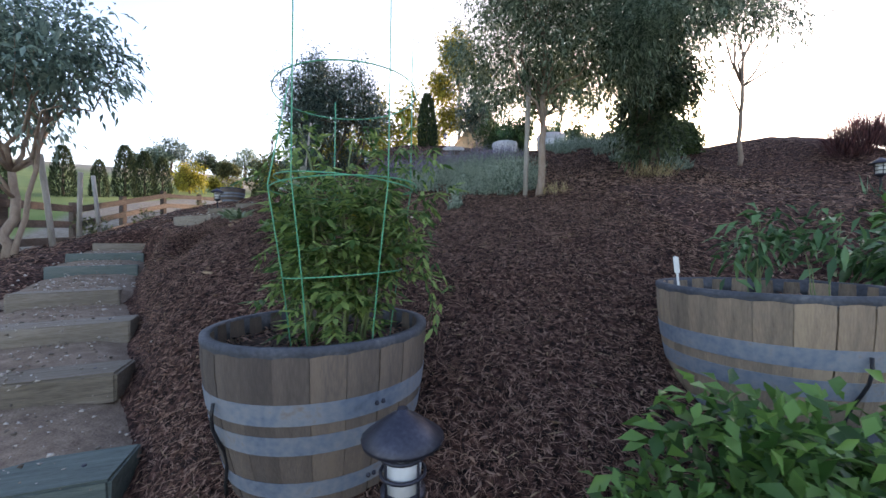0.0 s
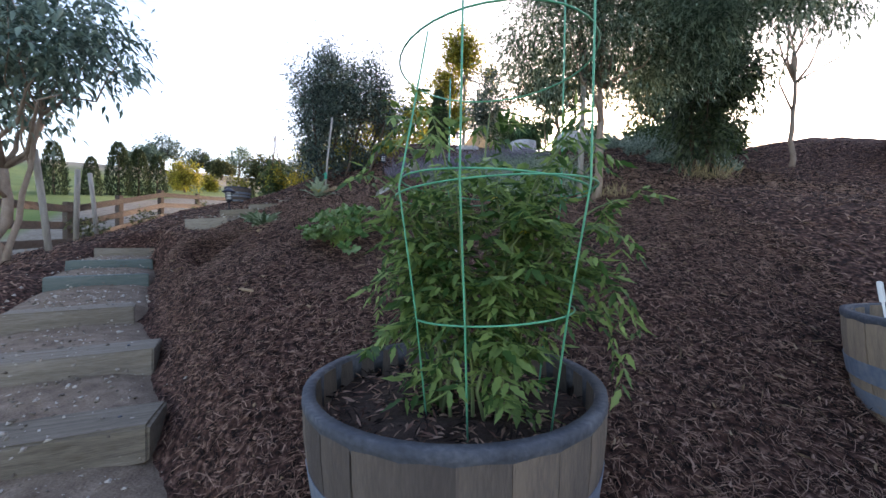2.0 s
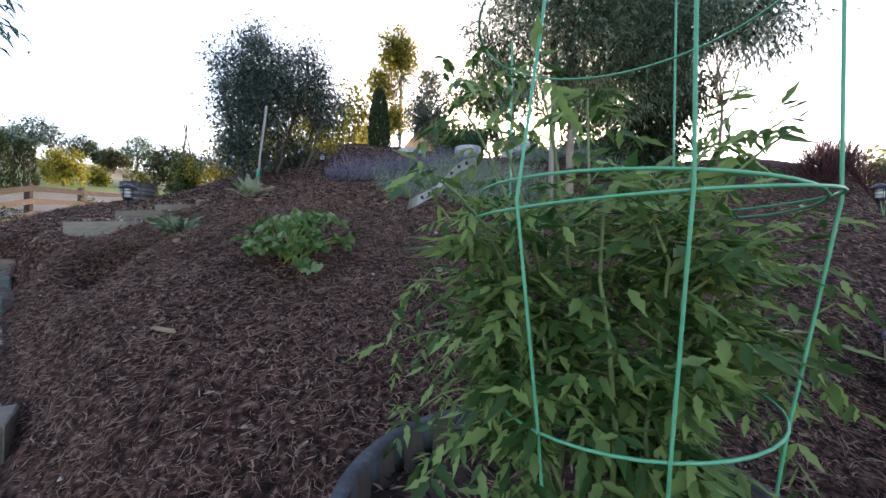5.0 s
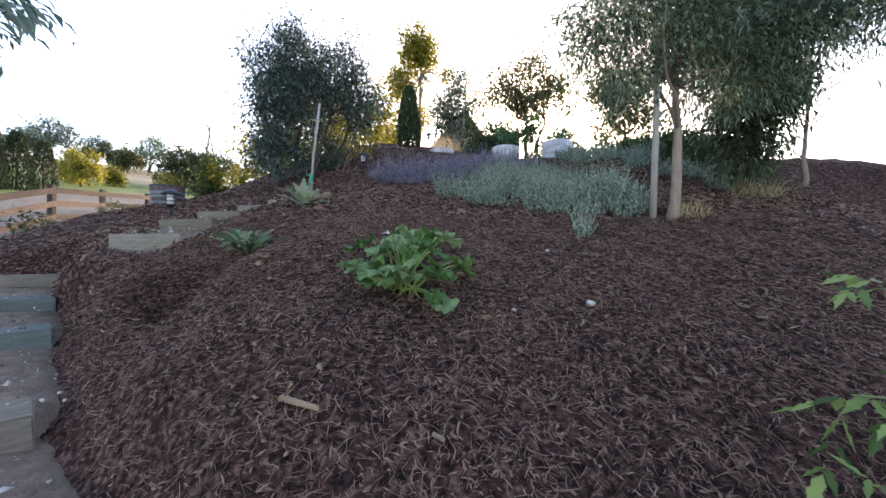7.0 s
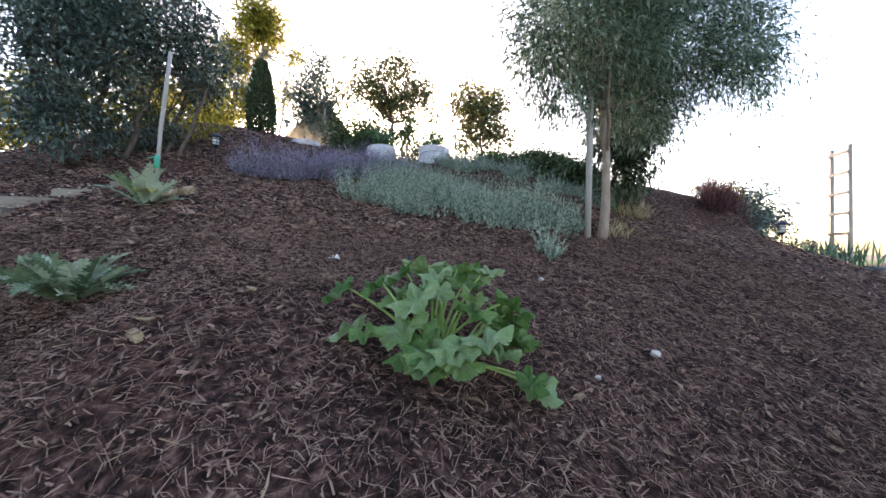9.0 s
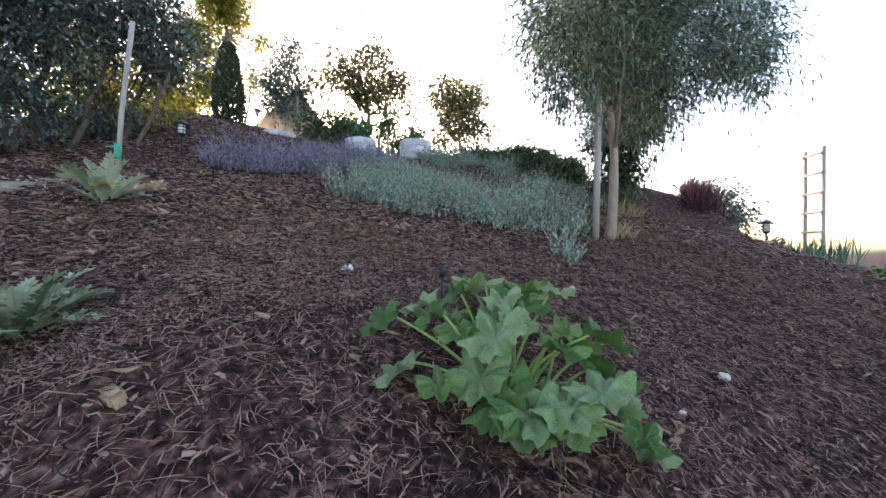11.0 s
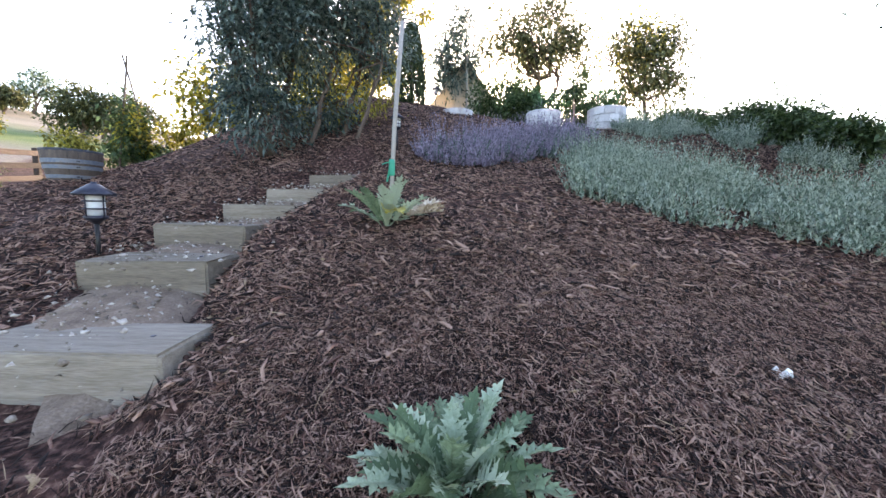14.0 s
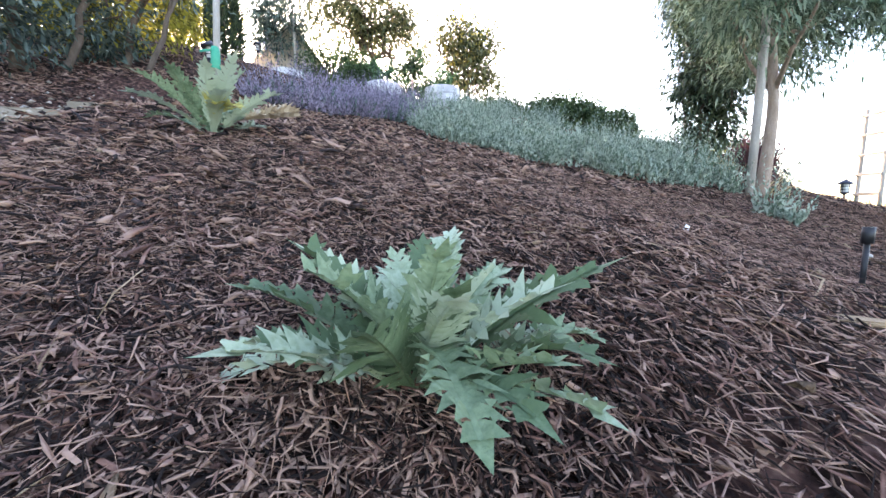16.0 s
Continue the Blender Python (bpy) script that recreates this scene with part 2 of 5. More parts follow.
def box(bm, sx, sy, sz, m=Matrix(), bevel=0.0):
    r = bmesh.ops.create_cube(bm, size=1, matrix=m @ Matrix.Diagonal((sx, sy, sz, 1)))
    if bevel:
        es = {e for v in r["verts"] for e in v.link_edges}
        bmesh.ops.bevel(bm, geom=list(es), offset=bevel, segments=2, affect="EDGES")
    return bm


def tube_into(bm, pts, radii, sides=7, caps=True):
    """A tapering round tube along points."""
    rings = []
    pts = [Vector(p) for p in pts]
    for i, p in enumerate(pts):
        d = (pts[min(i + 1, len(pts) - 1)] - pts[max(i - 1, 0)]).normalized()
        a = d.orthogonal().normalized() if i == 0 else (a - d * a.dot(d)).normalized()
        b = d.cross(a)
        r = radii[i] if hasattr(radii, "__len__") else radii
        rings.append([bm.verts.new(p + (a * math.cos(k * 2 * math.pi / sides) + b * math.sin(k * 2 * math.pi / sides)) * r) for k in range(sides)])
    for r0, r1 in zip(rings, rings[1:]):
        for k in range(sides):
            f = bm.faces.new((r0[k], r0[(k + 1) % sides], r1[(k + 1) % sides], r1[k]))
            f.smooth = True
    if caps:
        bm.faces.new(rings[0][::-1])
        bm.faces.new(rings[-1])
    return bm


def lathe(bm, profile, sides=32, closed=False):
    rings = [[bm.verts.new((r * math.cos(k * 2 * math.pi / sides), r * math.sin(k * 2 * math.pi / sides), z)) for k in range(sides)] for r, z in profile]
    for r0, r1 in zip(rings, rings[1:] + ([rings[0]] if closed else [])):
        for k in range(sides):
            bm.faces.new((r0[k], r0[(k + 1) % sides], r1[(k + 1) % sides], r1[k])).smooth = True
    if not closed:
        bm.faces.new(rings[0][::-1])
        bm.faces.new(rings[-1])
    return bm


def unit(v):
    return v / np.maximum(np.linalg.norm(v, axis=-1, keepdims=True), 1e-9)


def leaf_array(base, way, length, width, droop=0.25, fold=0.25):
    """Pointed folded leaves: four corners and a rib, four triangles each."""
    n = len(base)
    way = unit(way)
    up = np.tile((0, 0, 1.0), (n, 1)) + rng.normal(0, 0.45, (n, 3))
    side = unit(np.cross(way, up))
    nrm = np.cross(side, way)
    L_, W_ = np.broadcast_to(length, n)[:, None], np.broadcast_to(width, n)[:, None]
    tip = base + way * L_ - np.array((0, 0, 1.0)) * L_ * droop
    mid = base + way * L_ * 0.5 - np.array((0, 0, 1.0)) * L_ * droop * 0.2
    l = mid + side * W_ * 0.5 + nrm * W_ * fold
    r = mid - side * W_ * 0.5 + nrm * W_ * fold
    v = np.stack([base, l, tip, r, mid], 1).reshape(-1, 3)
    k = np.arange(n)[:, None] * 5
    f = np.concatenate([k + np.array([[0, 4, 1]]), k + np.array([[4, 2, 1]]), k + np.array([[0, 3, 4]]), k + np.array([[4, 3, 2]])])
    return v, f


def crown(name, blobs, count, leaf, width, mat, parent, clump=22, spread=0.22, shell=0.55, droop=0.3, label=""):
    """A crown of small leaves in clumps, inside ellipsoids (cx, cy, cz, rx, ry, rz), uneven at the rim."""
    blobs = np.array(blobs, dtype=float)
    vol = np.prod(blobs[:, 3:], axis=1)
    nc = max(6, count // clump)
    pick = rng.choice(len(blobs), nc, p=vol / vol.sum())
    d = unit(rng.normal(size=(nc, 3)))
    rad = (shell + (1 - shell) * rng.random(nc)) * rng.choice((1.0, 0.75, 0.5, 1.12), nc, p=(0.5, 0.25, 0.15, 0.1))
    c = blobs[pick, :3] + d * blobs[pick, 3:] * rad[:, None]
    cs = spread * (0.6 + 0.8 * rng.random(nc))
    base = np.repeat(c, clump, 0) + rng.normal(size=(nc * clump, 3)) * np.repeat(cs, clump)[:, None] * 0.55
    way = np.repeat(d, clump, 0) * 0.7 + rng.normal(0, 0.6, (nc * clump, 3))
    size = leaf * (0.65 + 0.7 * rng.random(nc * clump))
    v, f = leaf_array(base, way, size, size * width / leaf, droop)
    return cloud(name, v, f, mat, parent, label)


def limbs(start, tips, r0, mat, parent, bend=0.12, sides=6, name="limb"):
    """Tapering limbs from a point out to the crown, each a part of its own."""
    s = Vector(start)
    for tip in tips:
        e = Vector(tip)
        pts = [s.lerp(e, k / 4) + Vector(rng.normal(0, bend * (1 if 0 < k < 4 else 0) * (e - s).length / 4, 3)) for k in range(5)]
        part(name, tube_into(bmesh.new(), pts, [r0 * (1 - 0.2 * k) for k in range(5)], sides), mat, parent)


# ---- land ----
PROFILE = [(-60, -9.0), (-8, -2.3), (-2, -0.75), (0.2, -0.15), (1.85, 0.38), (2.9, 0.90), (3.6, 1.18), (4.45, 1.46), (5.97, 1.93), (7.7, 2.42), (9.7, 3.22), (12.4, 3.85), (16, 4.1), (40, 3.5), (400, 3.0)]


def sstep(a, b, v):
    v = min(1.0, max(0.0, (v - a) / (b - a)))
    return v * v * (3 - 2 * v)


def easy(v, w=0.5):
    return 0.5 * (v + math.sqrt(v * v + w * w))


def spine(y):
    y = min(399.0, max(-59.9, y))
    k = 0
    while PROFILE[k + 1][0] < y:
        k += 1

    def slope(i):
        i0, i1 = max(0, i - 1), min(len(PROFILE) - 1, i + 1)
        return (PROFILE[i1][1] - PROFILE[i0][1]) / (PROFILE[i1][0] - PROFILE[i0][0])
    (a, za), (b, zb) = PROFILE[k], PROFILE[k + 1]
    h, u = b - a, (y - a) / (b - a)
    return (1 + 2 * u) * (1 - u) ** 2 * za + u * (1 - u) ** 2 * h * slope(k) + u * u * (3 - 2 * u) * zb + u * u * (u - 1) * h * slope(k + 1)


# x, y and height of the front edge, width, turn, painted teal or not
STEPS = [(-1.49, 1.51, 0.34, 0.7, 24, 1), (-2.0, 2.02, 0.53, 0.7, 27, 0), (-2.43, 2.52, 0.69, 0.7, 33, 0), (-2.95, 3.0, 0.84, 0.62, 42, 0), (-3.6, 3.8, 1.0, 0.68, 42, 1), (-4.05, 4.35, 1.12, 0.68, 36, 1),
         (-4.45, 4.95, 1.24, 0.6, 36, 0), (-3.38, 4.81, 1.58, 0.66, -16, 0), (-3.42, 5.44, 1.75, 0.56, -14, 0), (-3.38, 5.98, 1.88, 0.54, -18, 0), (-3.15, 6.43, 2.01, 0.54, -20, 0), (-2.97, 6.85, 2.14, 0.5, -25, 0), (-2.7, 7.25, 2.3, 0.45, -30, 0)]
PATH = [(-1.1, 1.05, 0.2)] + [st[:3] for st in STEPS] + [(-2.5, 7.9, 2.5)]


def path_near(x, y):
    """Distance to the path's middle line, and the path's height there."""
    best, level = 9.0, 0.0
    for k, ((ax, ay, az), (bx, by, bz)) in enumerate(zip(PATH, PATH[1:])):
        if k == 7:      # mulch lies between the two flights
            continue
        ux, uy = bx - ax, by - ay
        t = min(1.0, max(0.0, ((x - ax) * ux + (y - ay) * uy) / (ux * ux + uy * uy)))
        d = math.hypot(x - ax - ux * t, y - ay - uy * t)
        if d < best:
            best, level = d, az + (bz - az) * t
    return best, level


def path_gap(x, y):
    return path_near(x, y)[0]


def bump_at(x, y, cx, cy, r):
    return math.exp(-((x - cx) ** 2 + (y - cy) ** 2) / (r * r))


def land(x, y):
    u, w = min(5.0, max(-9.0, x)) / 4, (min(12.0, max(0.0, y)) - 4) / 4
    z = spine(y) + 0.170 + 0.200 * u + 0.060 * w + 0.437 * u * u - 0.146 * u * w - 0.126 * w * w + 0.090 * u ** 3 - 0.228 * u * u * w - 0.085 * u * w * w + 0.090 * w ** 3
    z -= 0.25 * min(easy(-2.0 - x), 9.0)
    z -= 0.32 * min(easy(x - 2.2), 14) * (1 - 0.65 * sstep(4.8, 7.5, y) * (1 - sstep(5, 12, x)))
    z += 3 * math.exp(-(((x + 62) / 38) ** 2 + ((y - 95) / 45) ** 2))
    z -= 0.5 * bump_at(x, y, -6.4, 10.8, 2.2) + 0.75 * bump_at(x, y, -7.2, 14.6, 2.9) + 0.2 * bump_at(x, y, -4.6, 8.4, 1.1)
    z += 0.195 * min(easy(-0.64 * x + 0.77 * y - 17, 4), 55) * (1 - sstep(-14, -8, x))
    z -= 0.25 * bump_at(x, y, 1.85, 2.3, 0.75)
    z += 0.3 * bump_at(x, y, 5.4, 6.9, 1.4)
    z -= 0.56 * bump_at(x, y, -2.61, 3.89, 0.15) + 0.11 * bump_at(x, y, -2.46, 3.32, 0.3) + 0.11 * bump_at(x, y, -2.57, 3.62, 0.22) + 0.08 * bump_at(x, y, -2.1, 2.92, 0.25)
    z -= 0.10 * bump_at(x, y, -2.34, 4.22, 0.36)
    z += 0.3 * bump_at(x, y, 5.2, 5.4, 1.0)
    # the slope drops away along the row of barrels
    z -= 0.65 * sstep(-0.35, 0.15, (x - 2.35) * 0.659 - (y - 2.45) * 0.753) * sstep(1.6, 2.6, x)
    z += 0.22 * bump_at(x, y, -5.9, 8.0, 1.3)
    z += 0.36 * bump_at(x, y, 3.0, 8.0, 1.3) + 0.12 * bump_at(x, y, 2.0, 9.3, 0.9)
    z += 0.09 * bump_at(x, y, -2.05, 4.05, 0.55) + 0.06 * bump_at(x, y, 0.95, 5.2, 0.8) + 0.06 * bump_at(x, y, -1.65, 2.95, 0.4)
    if -5.6 < x < 0 and y < 8.4:
        gap, level = path_near(x, y)
        cut = 1 - (sstep(0.30, 0.62, gap) if y < 4.6 or x < -4 else sstep(0.20, 0.45, gap))
        z += (level - 0.15 - z) * cut * (1 - sstep(7.4, 8.2, y))
    return z


def axis(lo, hi, step, grow, end_lo, end_hi):
    a = list(np.arange(lo, hi, step))
    s = step
    while a[-1] < end_hi:
        s *= grow
        a.append(a[-1] + s)
    s = step
    while a[0] > end_lo:
        s *= grow
        a.insert(0, a[0] - s)
    return a


gx, gy = axis(-4.2, 3.2, 0.045, 1.12, -700, 700), axis(0.6, 8.0, 0.045, 1.12, -500, 900)
verts = []
for yy in gy:
    for xx in gx:
        near = 1 - sstep(6, 14, math.hypot(xx + 0.5, yy - 4))
        n = 0.0
        if near > 0:
            n = near * (0.030 * noise.noise((xx * 2.6, yy * 2.6, 0)) + 0.016 * noise.noise((xx * 8, yy * 8, 3)) + 0.010 * noise.noise((xx * 19, yy * 19, 5)))
        verts.append((xx, yy, land(xx, yy) + n))
nx = len(gx)
ii = (np.arange(len(gy) - 1)[:, None] * nx + np.arange(nx - 1)[None]).ravel()
ground = cloud("ground", verts, np.stack([ii, ii + 1, ii + nx + 1, ii + nx], 1), ground_material(), smooth=True)
tagged(ground, "sloping garden ground covered in shredded brown bark mulch", "ground", kind="structure")


# ---- steps and path ----
def timber_step(x, y, z, width, rz, mat, label, depth=0.27, h=0.15):
    t = thing("timber_step", x, y, z, label, "step", "timber steps of the garden path", rz)
    bm = bmesh.new()
    box(bm, width, depth, h, Matrix.Translation((0, depth / 2, -h / 2)), 0.008)
    for v in bm.verts:
        v.co += Vector(rng.normal(0, 0.003, 3))
    part("tread", bm, mat, t)
    bm = bmesh.new()
    tube_into(bm, [(width * 0.31, depth * 0.5, -0.02), (width * 0.31, depth * 0.5, 0.006)], 0.008, 6)
    part("spike_head", bm, M["hood"], t, "rusted steel spike head")
    return t


GREY_STEP, TEAL_STEP = "weathered grey-brown timber step in the garden path", "timber step with worn teal paint in the path"
for x, y, z, w, rz, teal in STEPS:
    timber_step(x, y, z, w, rz, M["timber_teal"] if teal else M["timber"], TEAL_STEP if teal else GREY_STEP)

def tread_height(u):
    """Height of the gravel: level with the timber below, up to the foot of the next one."""
    k = min(int(u), len(PATH) - 2)
    lo = HEIGHTS[k]
    return lo + (HEIGHTS[k + 1] - (0.08 if k < 4 or k > 7 else 0.05) - lo) * (u - k)


HEIGHTS = [0.22] + [s[2] - 0.012 for s in STEPS] + [2.5]
# gravel treads between the timbers
pv, pf = [], []
fine = []
for (ax, ay), (bx, by) in zip([p[:2] for p in PATH], [p[:2] for p in PATH[1:]]):
    for k in range(8):
        fine.append((ax + (bx - ax) * k / 8, ay + (by - ay) * k / 8))
for i, (px_, py_) in enumerate(fine):
    qx, qy = fine[min(i + 1, len(fine) - 1)]
    ox, oy = fine[max(i - 1, 0)]
    d = Vector((qx - ox, qy - oy)).normalized()
    half = 0.45 if i < 60 else 0.3
    for k in range(9):
        s = (k / 4 - 1) * half * (1 + 0.12 * noise.noise((px_ * 2, py_ * 2, k > 4)))
        x, y = px_ + d.y * s, py_ - d.x * s
        edge = abs(k - 4) / 4
        z = tread_height(max(0.0, i / 8 - 0.22)) - 0.09 * edge ** 4 + 0.010 * noise.noise((x * 14, y * 14, 1))
        pv.append((x, y, z))
for i in range(len(fine) - 1):
    if 56 <= i < 64:      # mulch lies between the two flights
        continue
    for k in range(8):
        a = i * 9 + k
        pf.append((a, a + 1, a + 10, a + 9))
tagged(cloud("path", pv, pf, M["gravel"], smooth=True), "pale tan decomposed gravel path between timber steps", "path", kind="structure")
n = 4200
t_ = rng.random(n) * (len(fine) - 2)
t_ = np.where((t_ > 55) & (t_ < 64), t_ * 0.6, t_)
c = np.array([fine[int(a)] for a in t_]) + rng.normal(0, 0.17, (n, 2))
sz = 0.003 + 0.012 * rng.random(n) ** 3.2
v, f = [], []
for (x, y), s, u_ in zip(c, sz, t_ / 8):
    z = max(land(x, y), tread_height(max(0.0, u_ - 0.22))) + 0.004
    b = len(v)
    q = rng.normal(0, 0.25, (6, 3)) * s
    for k, dd in enumerate(((1, 0, 0), (0, 1, 0), (-1, 0, 0), (0, -1, 0), (0, 0, 0.7), (0, 0, -0.5))):
        v.append((x + dd[0] * s + q[k][0], y + dd[1] * s + q[k][1], z + dd[2] * s + q[k][2]))
    for a in range(4):
        f += [(b + a, b + (a + 1) % 4, b + 4), (b + (a + 1) % 4, b + a, b + 5)]
tagged(cloud("pebbles", v, f, M["pebble"]), "loose pale pebbles scattered on the gravel path", "pebbles", kind="stuff")


# ---- mulch ----
def shreds(name, n, x0, x1, y0, y1, length, width, mat, label, lift=0.014):
    x, y = rng.uniform(x0, x1, n), rng.uniform(y0, y1, n)
    keep = np.array([path_gap(a, b) > (0.42 if b < 4.6 or a < -4 else 0.27) + 0.1 * (rng.random() - 0.5) or rng.random() < 0.08 for a, b in zip(x, y)])
    x, y = x[keep], y[keep]
    n = len(x)
    z = np.array([land(a, b) for a, b in zip(x, y)])
    z += np.array([0.030 * noise.noise((a * 2.6, b * 2.6, 0)) + 0.016 * noise.noise((a * 8, b * 8, 3)) + 0.010 * noise.noise((a * 19, b * 19, 5)) for a, b in zip(x, y)])
    base = np.stack([x, y, z + lift * (0.3 + rng.random(n))], 1)
    ang = rng.uniform(0, 2 * math.pi, n)
    way = np.stack([np.cos(ang), np.sin(ang), rng.normal(0.05, 0.26, n)], 1)
    way[:, 2] += 0.36 * way[:, 1]
    way = unit(way)
    L_ = (length * (0.35 + 1.1 * rng.random(n) ** 1.6))[:, None]
    W_ = (width * (0.4 + 0.9 * rng.random(n)))[:, None]
    side = unit(np.cross(way, np.array((0, 0, 1.0)) + rng.normal(0, 0.5, (n, 3))))
    up = np.cross(side, way)
    a, e = base - way * L_ / 2, base + way * L_ / 2
    m_ = base + side * L_ * rng.normal(0, 0.14, n)[:, None] + up * L_ * 0.06
    v = np.stack([a - side * W_ * 0.42, a + side * W_ * 0.42, m_ - side * W_ / 2, m_ + side * W_ / 2, e, m_ - up * W_ * 0.7], 1).reshape(-1, 3)
    k = np.arange(n)[:, None] * 6
    f = np.concatenate([k + np.array([[q]])[0] for q in ((0, 1, 3), (0, 3, 2), (2, 3, 4), (0, 2, 5), (1, 5, 3), (2, 4, 5), (3, 5, 4))])
    return tagged(cloud(name, v, f, mat), label, "mulch", kind="stuff")


LAB = "shredded dark brown bark mulch strips covering the slope"
shreds("mulch", 96000, -3.6, 1.6, 1.2, 4.9, 0.07, 0.0022, M["shred"], LAB)
shreds("mulch", 44000, -3.6, 1.6, 1.2, 4.9, 0.038, 0.0045, M["shred"], LAB)
shreds("mulch", 8000, -3.6, 1.6, 1.2, 4.9, 0.028, 0.010, M["shred"], LAB)
shreds("mulch", 60000, -4.6, 3.4, 4.6, 8.4, 0.07, 0.006, M["shred"], LAB)
shreds("mulch", 12000, -4.6, 3.4, 4.6, 8.4, 0.06, 0.013, M["shred"], LAB, 0.03)
shreds("mulch", 11000, -6.0, -1.2, 7.6, 11.5, 0.09, 0.012, M["shred"], LAB)
shreds("mulch", 9000, -1.2, 4.5, 8.2, 11.0, 0.09, 0.012, M["shred"], LAB)
shreds("mulch", 15000, -2.6, 3.2, 0.2, 2.2, 0.05, 0.005, M["shred"], LAB)
shreds("mulch", 14000, 1.4, 4.8, 2.0, 7.5, 0.065, 0.008, M["shred"], LAB)
shreds("mulch", 9000, -6.5, -3.2, 3.0, 9.0, 0.075, 0.010, M["shred"], LAB)
shreds("mulch", 46000, -3.1, -0.7, 3.9, 5.5, 0.045, 0.003, M["shred"], LAB)
shreds("mulch", 26000, -2.9, -1.2, 4.0, 5.0, 0.028, 0.0045, M["shred"], LAB, 0.02)
shreds("mulch", 20000, -2.9, -1.0, 3.95, 5.2, 0.05, 0.0018, M["shred"], LAB, 0.026)
shreds("wood_chips", 700, -1.2, 2.4, 0.6, 3.4, 0.035, 0.008, M["chip"], "pale split wood chips lying among the bark mulch", 0.022)
shreds("wood_chips", 420, -3.4, 1.6, 1.6, 6.8, 0.06, 0.012, M["chip"], "pale split wood chips lying among the bark mulch", 0.022)
shreds("wood_chips", 1100, -3.4, 1.6, 1.6, 5.6, 0.075, 0.0028, M["chip"], "thin pale wood fibres lying among the bark mulch", 0.024)


def wood_piece(x, y, l, w, h, rz, label, name="wood_chunk"):
    z = land(x, y)
    bm = bmesh.new()
    box(bm, l, w, h, Matrix(), min(w, h) * 0.25)
    for v in bm.verts:
        v.co.x += 0.15 * l * noise.noise((v.co.y * 40, v.co.z * 40, x)) 
        v.co.z += 0.2 * h * noise.noise((v.co.x * 20, 3, y))
        v.co.y *= 1 - 0.35 * (v.co.x / l + 0.5)
    ob = part(name, bm, M["chip"])
    ob.matrix_world = pose(x, y, z + h * 0.55, 18, 0, rz)
    return tagged(ob, label, "wood chunk")


wood_piece(-2.13, 3.75, 0.115, 0.04, 0.026, -72, "rough split tan wood chunk lying on bark mulch")
wood_piece(-1.67, 2.81, 0.16, 0.022, 0.012, -35, "long pale wood splinter lying on bark mulch", "wood_splinter")
wood_piece(-1.28, 2.73, 0.10, 0.02, 0.01, -50, "pale wood splinter lying on bark mulch", "wood_splinter")
wood_piece(-1.85, 3.92, 0.09, 0.018, 0.01, -70, "thin pale wood splinter lying on bark mulch", "wood_splinter")
wood_piece(-0.97, 3.25, 0.11, 0.02, 0.012, 10, "thin pale wood splinter beside the squash plant", "wood_splinter")


def pebble_thing(x, y, r, name, label):
    bm = bmesh.new()
    bmesh.ops.create_icosphere(bm, subdivisions=2, radius=r)
    for v in bm.verts:
        v.co *= 1 + 0.35 * noise.noise(v.co * (1.2 / r) + Vector((x, y, 0)))
        v.co.z *= 0.7
    ob = part(name, bm, M["pebble"])
    ob.location = (x, y, land(x, y) + r * 0.5 + 0.012)
    tagged(ob, label, "stone")


for x, y, r in ((-0.5, 3.3, 0.02), (-0.45, 3.94, 0.014), (-0.87, 3.28, 0.01), (-3.42, 6.12, 0.02), (-3.29, 5.49, 0.013), (-3.46, 5.58, 0.016), (-2.72, 6.95, 0.02)):
    pebble_thing(x, y, r, "pale_stone", "small pale whitish stone on the mulch")
bm = bmesh.new()
bmesh.ops.create_grid(bm, x_segments=7, y_segments=5, size=0.5)
for v in bm.verts:
    v.co = Vector((v.co.x * 0.055, v.co.y * 0.034, 0.035 * noise.noise(v.co * 5)))
scrap = part("paper_scrap", bm, M["tag"])
scrap.location = (-1.48, 4.26, land(-1.48, 4.23) + 0.022)
tagged(scrap, "small crumpled white plastic scrap on bark mulch", "litter")


# ---- half barrels ----
def stave_profile(u, R, H):
    """Radius at height fraction u of a half barrel, widest at the rim."""
    return R * (0.74 + 0.26 * math.sin(math.pi / 2 * (0.12 + 0.88 * u)))


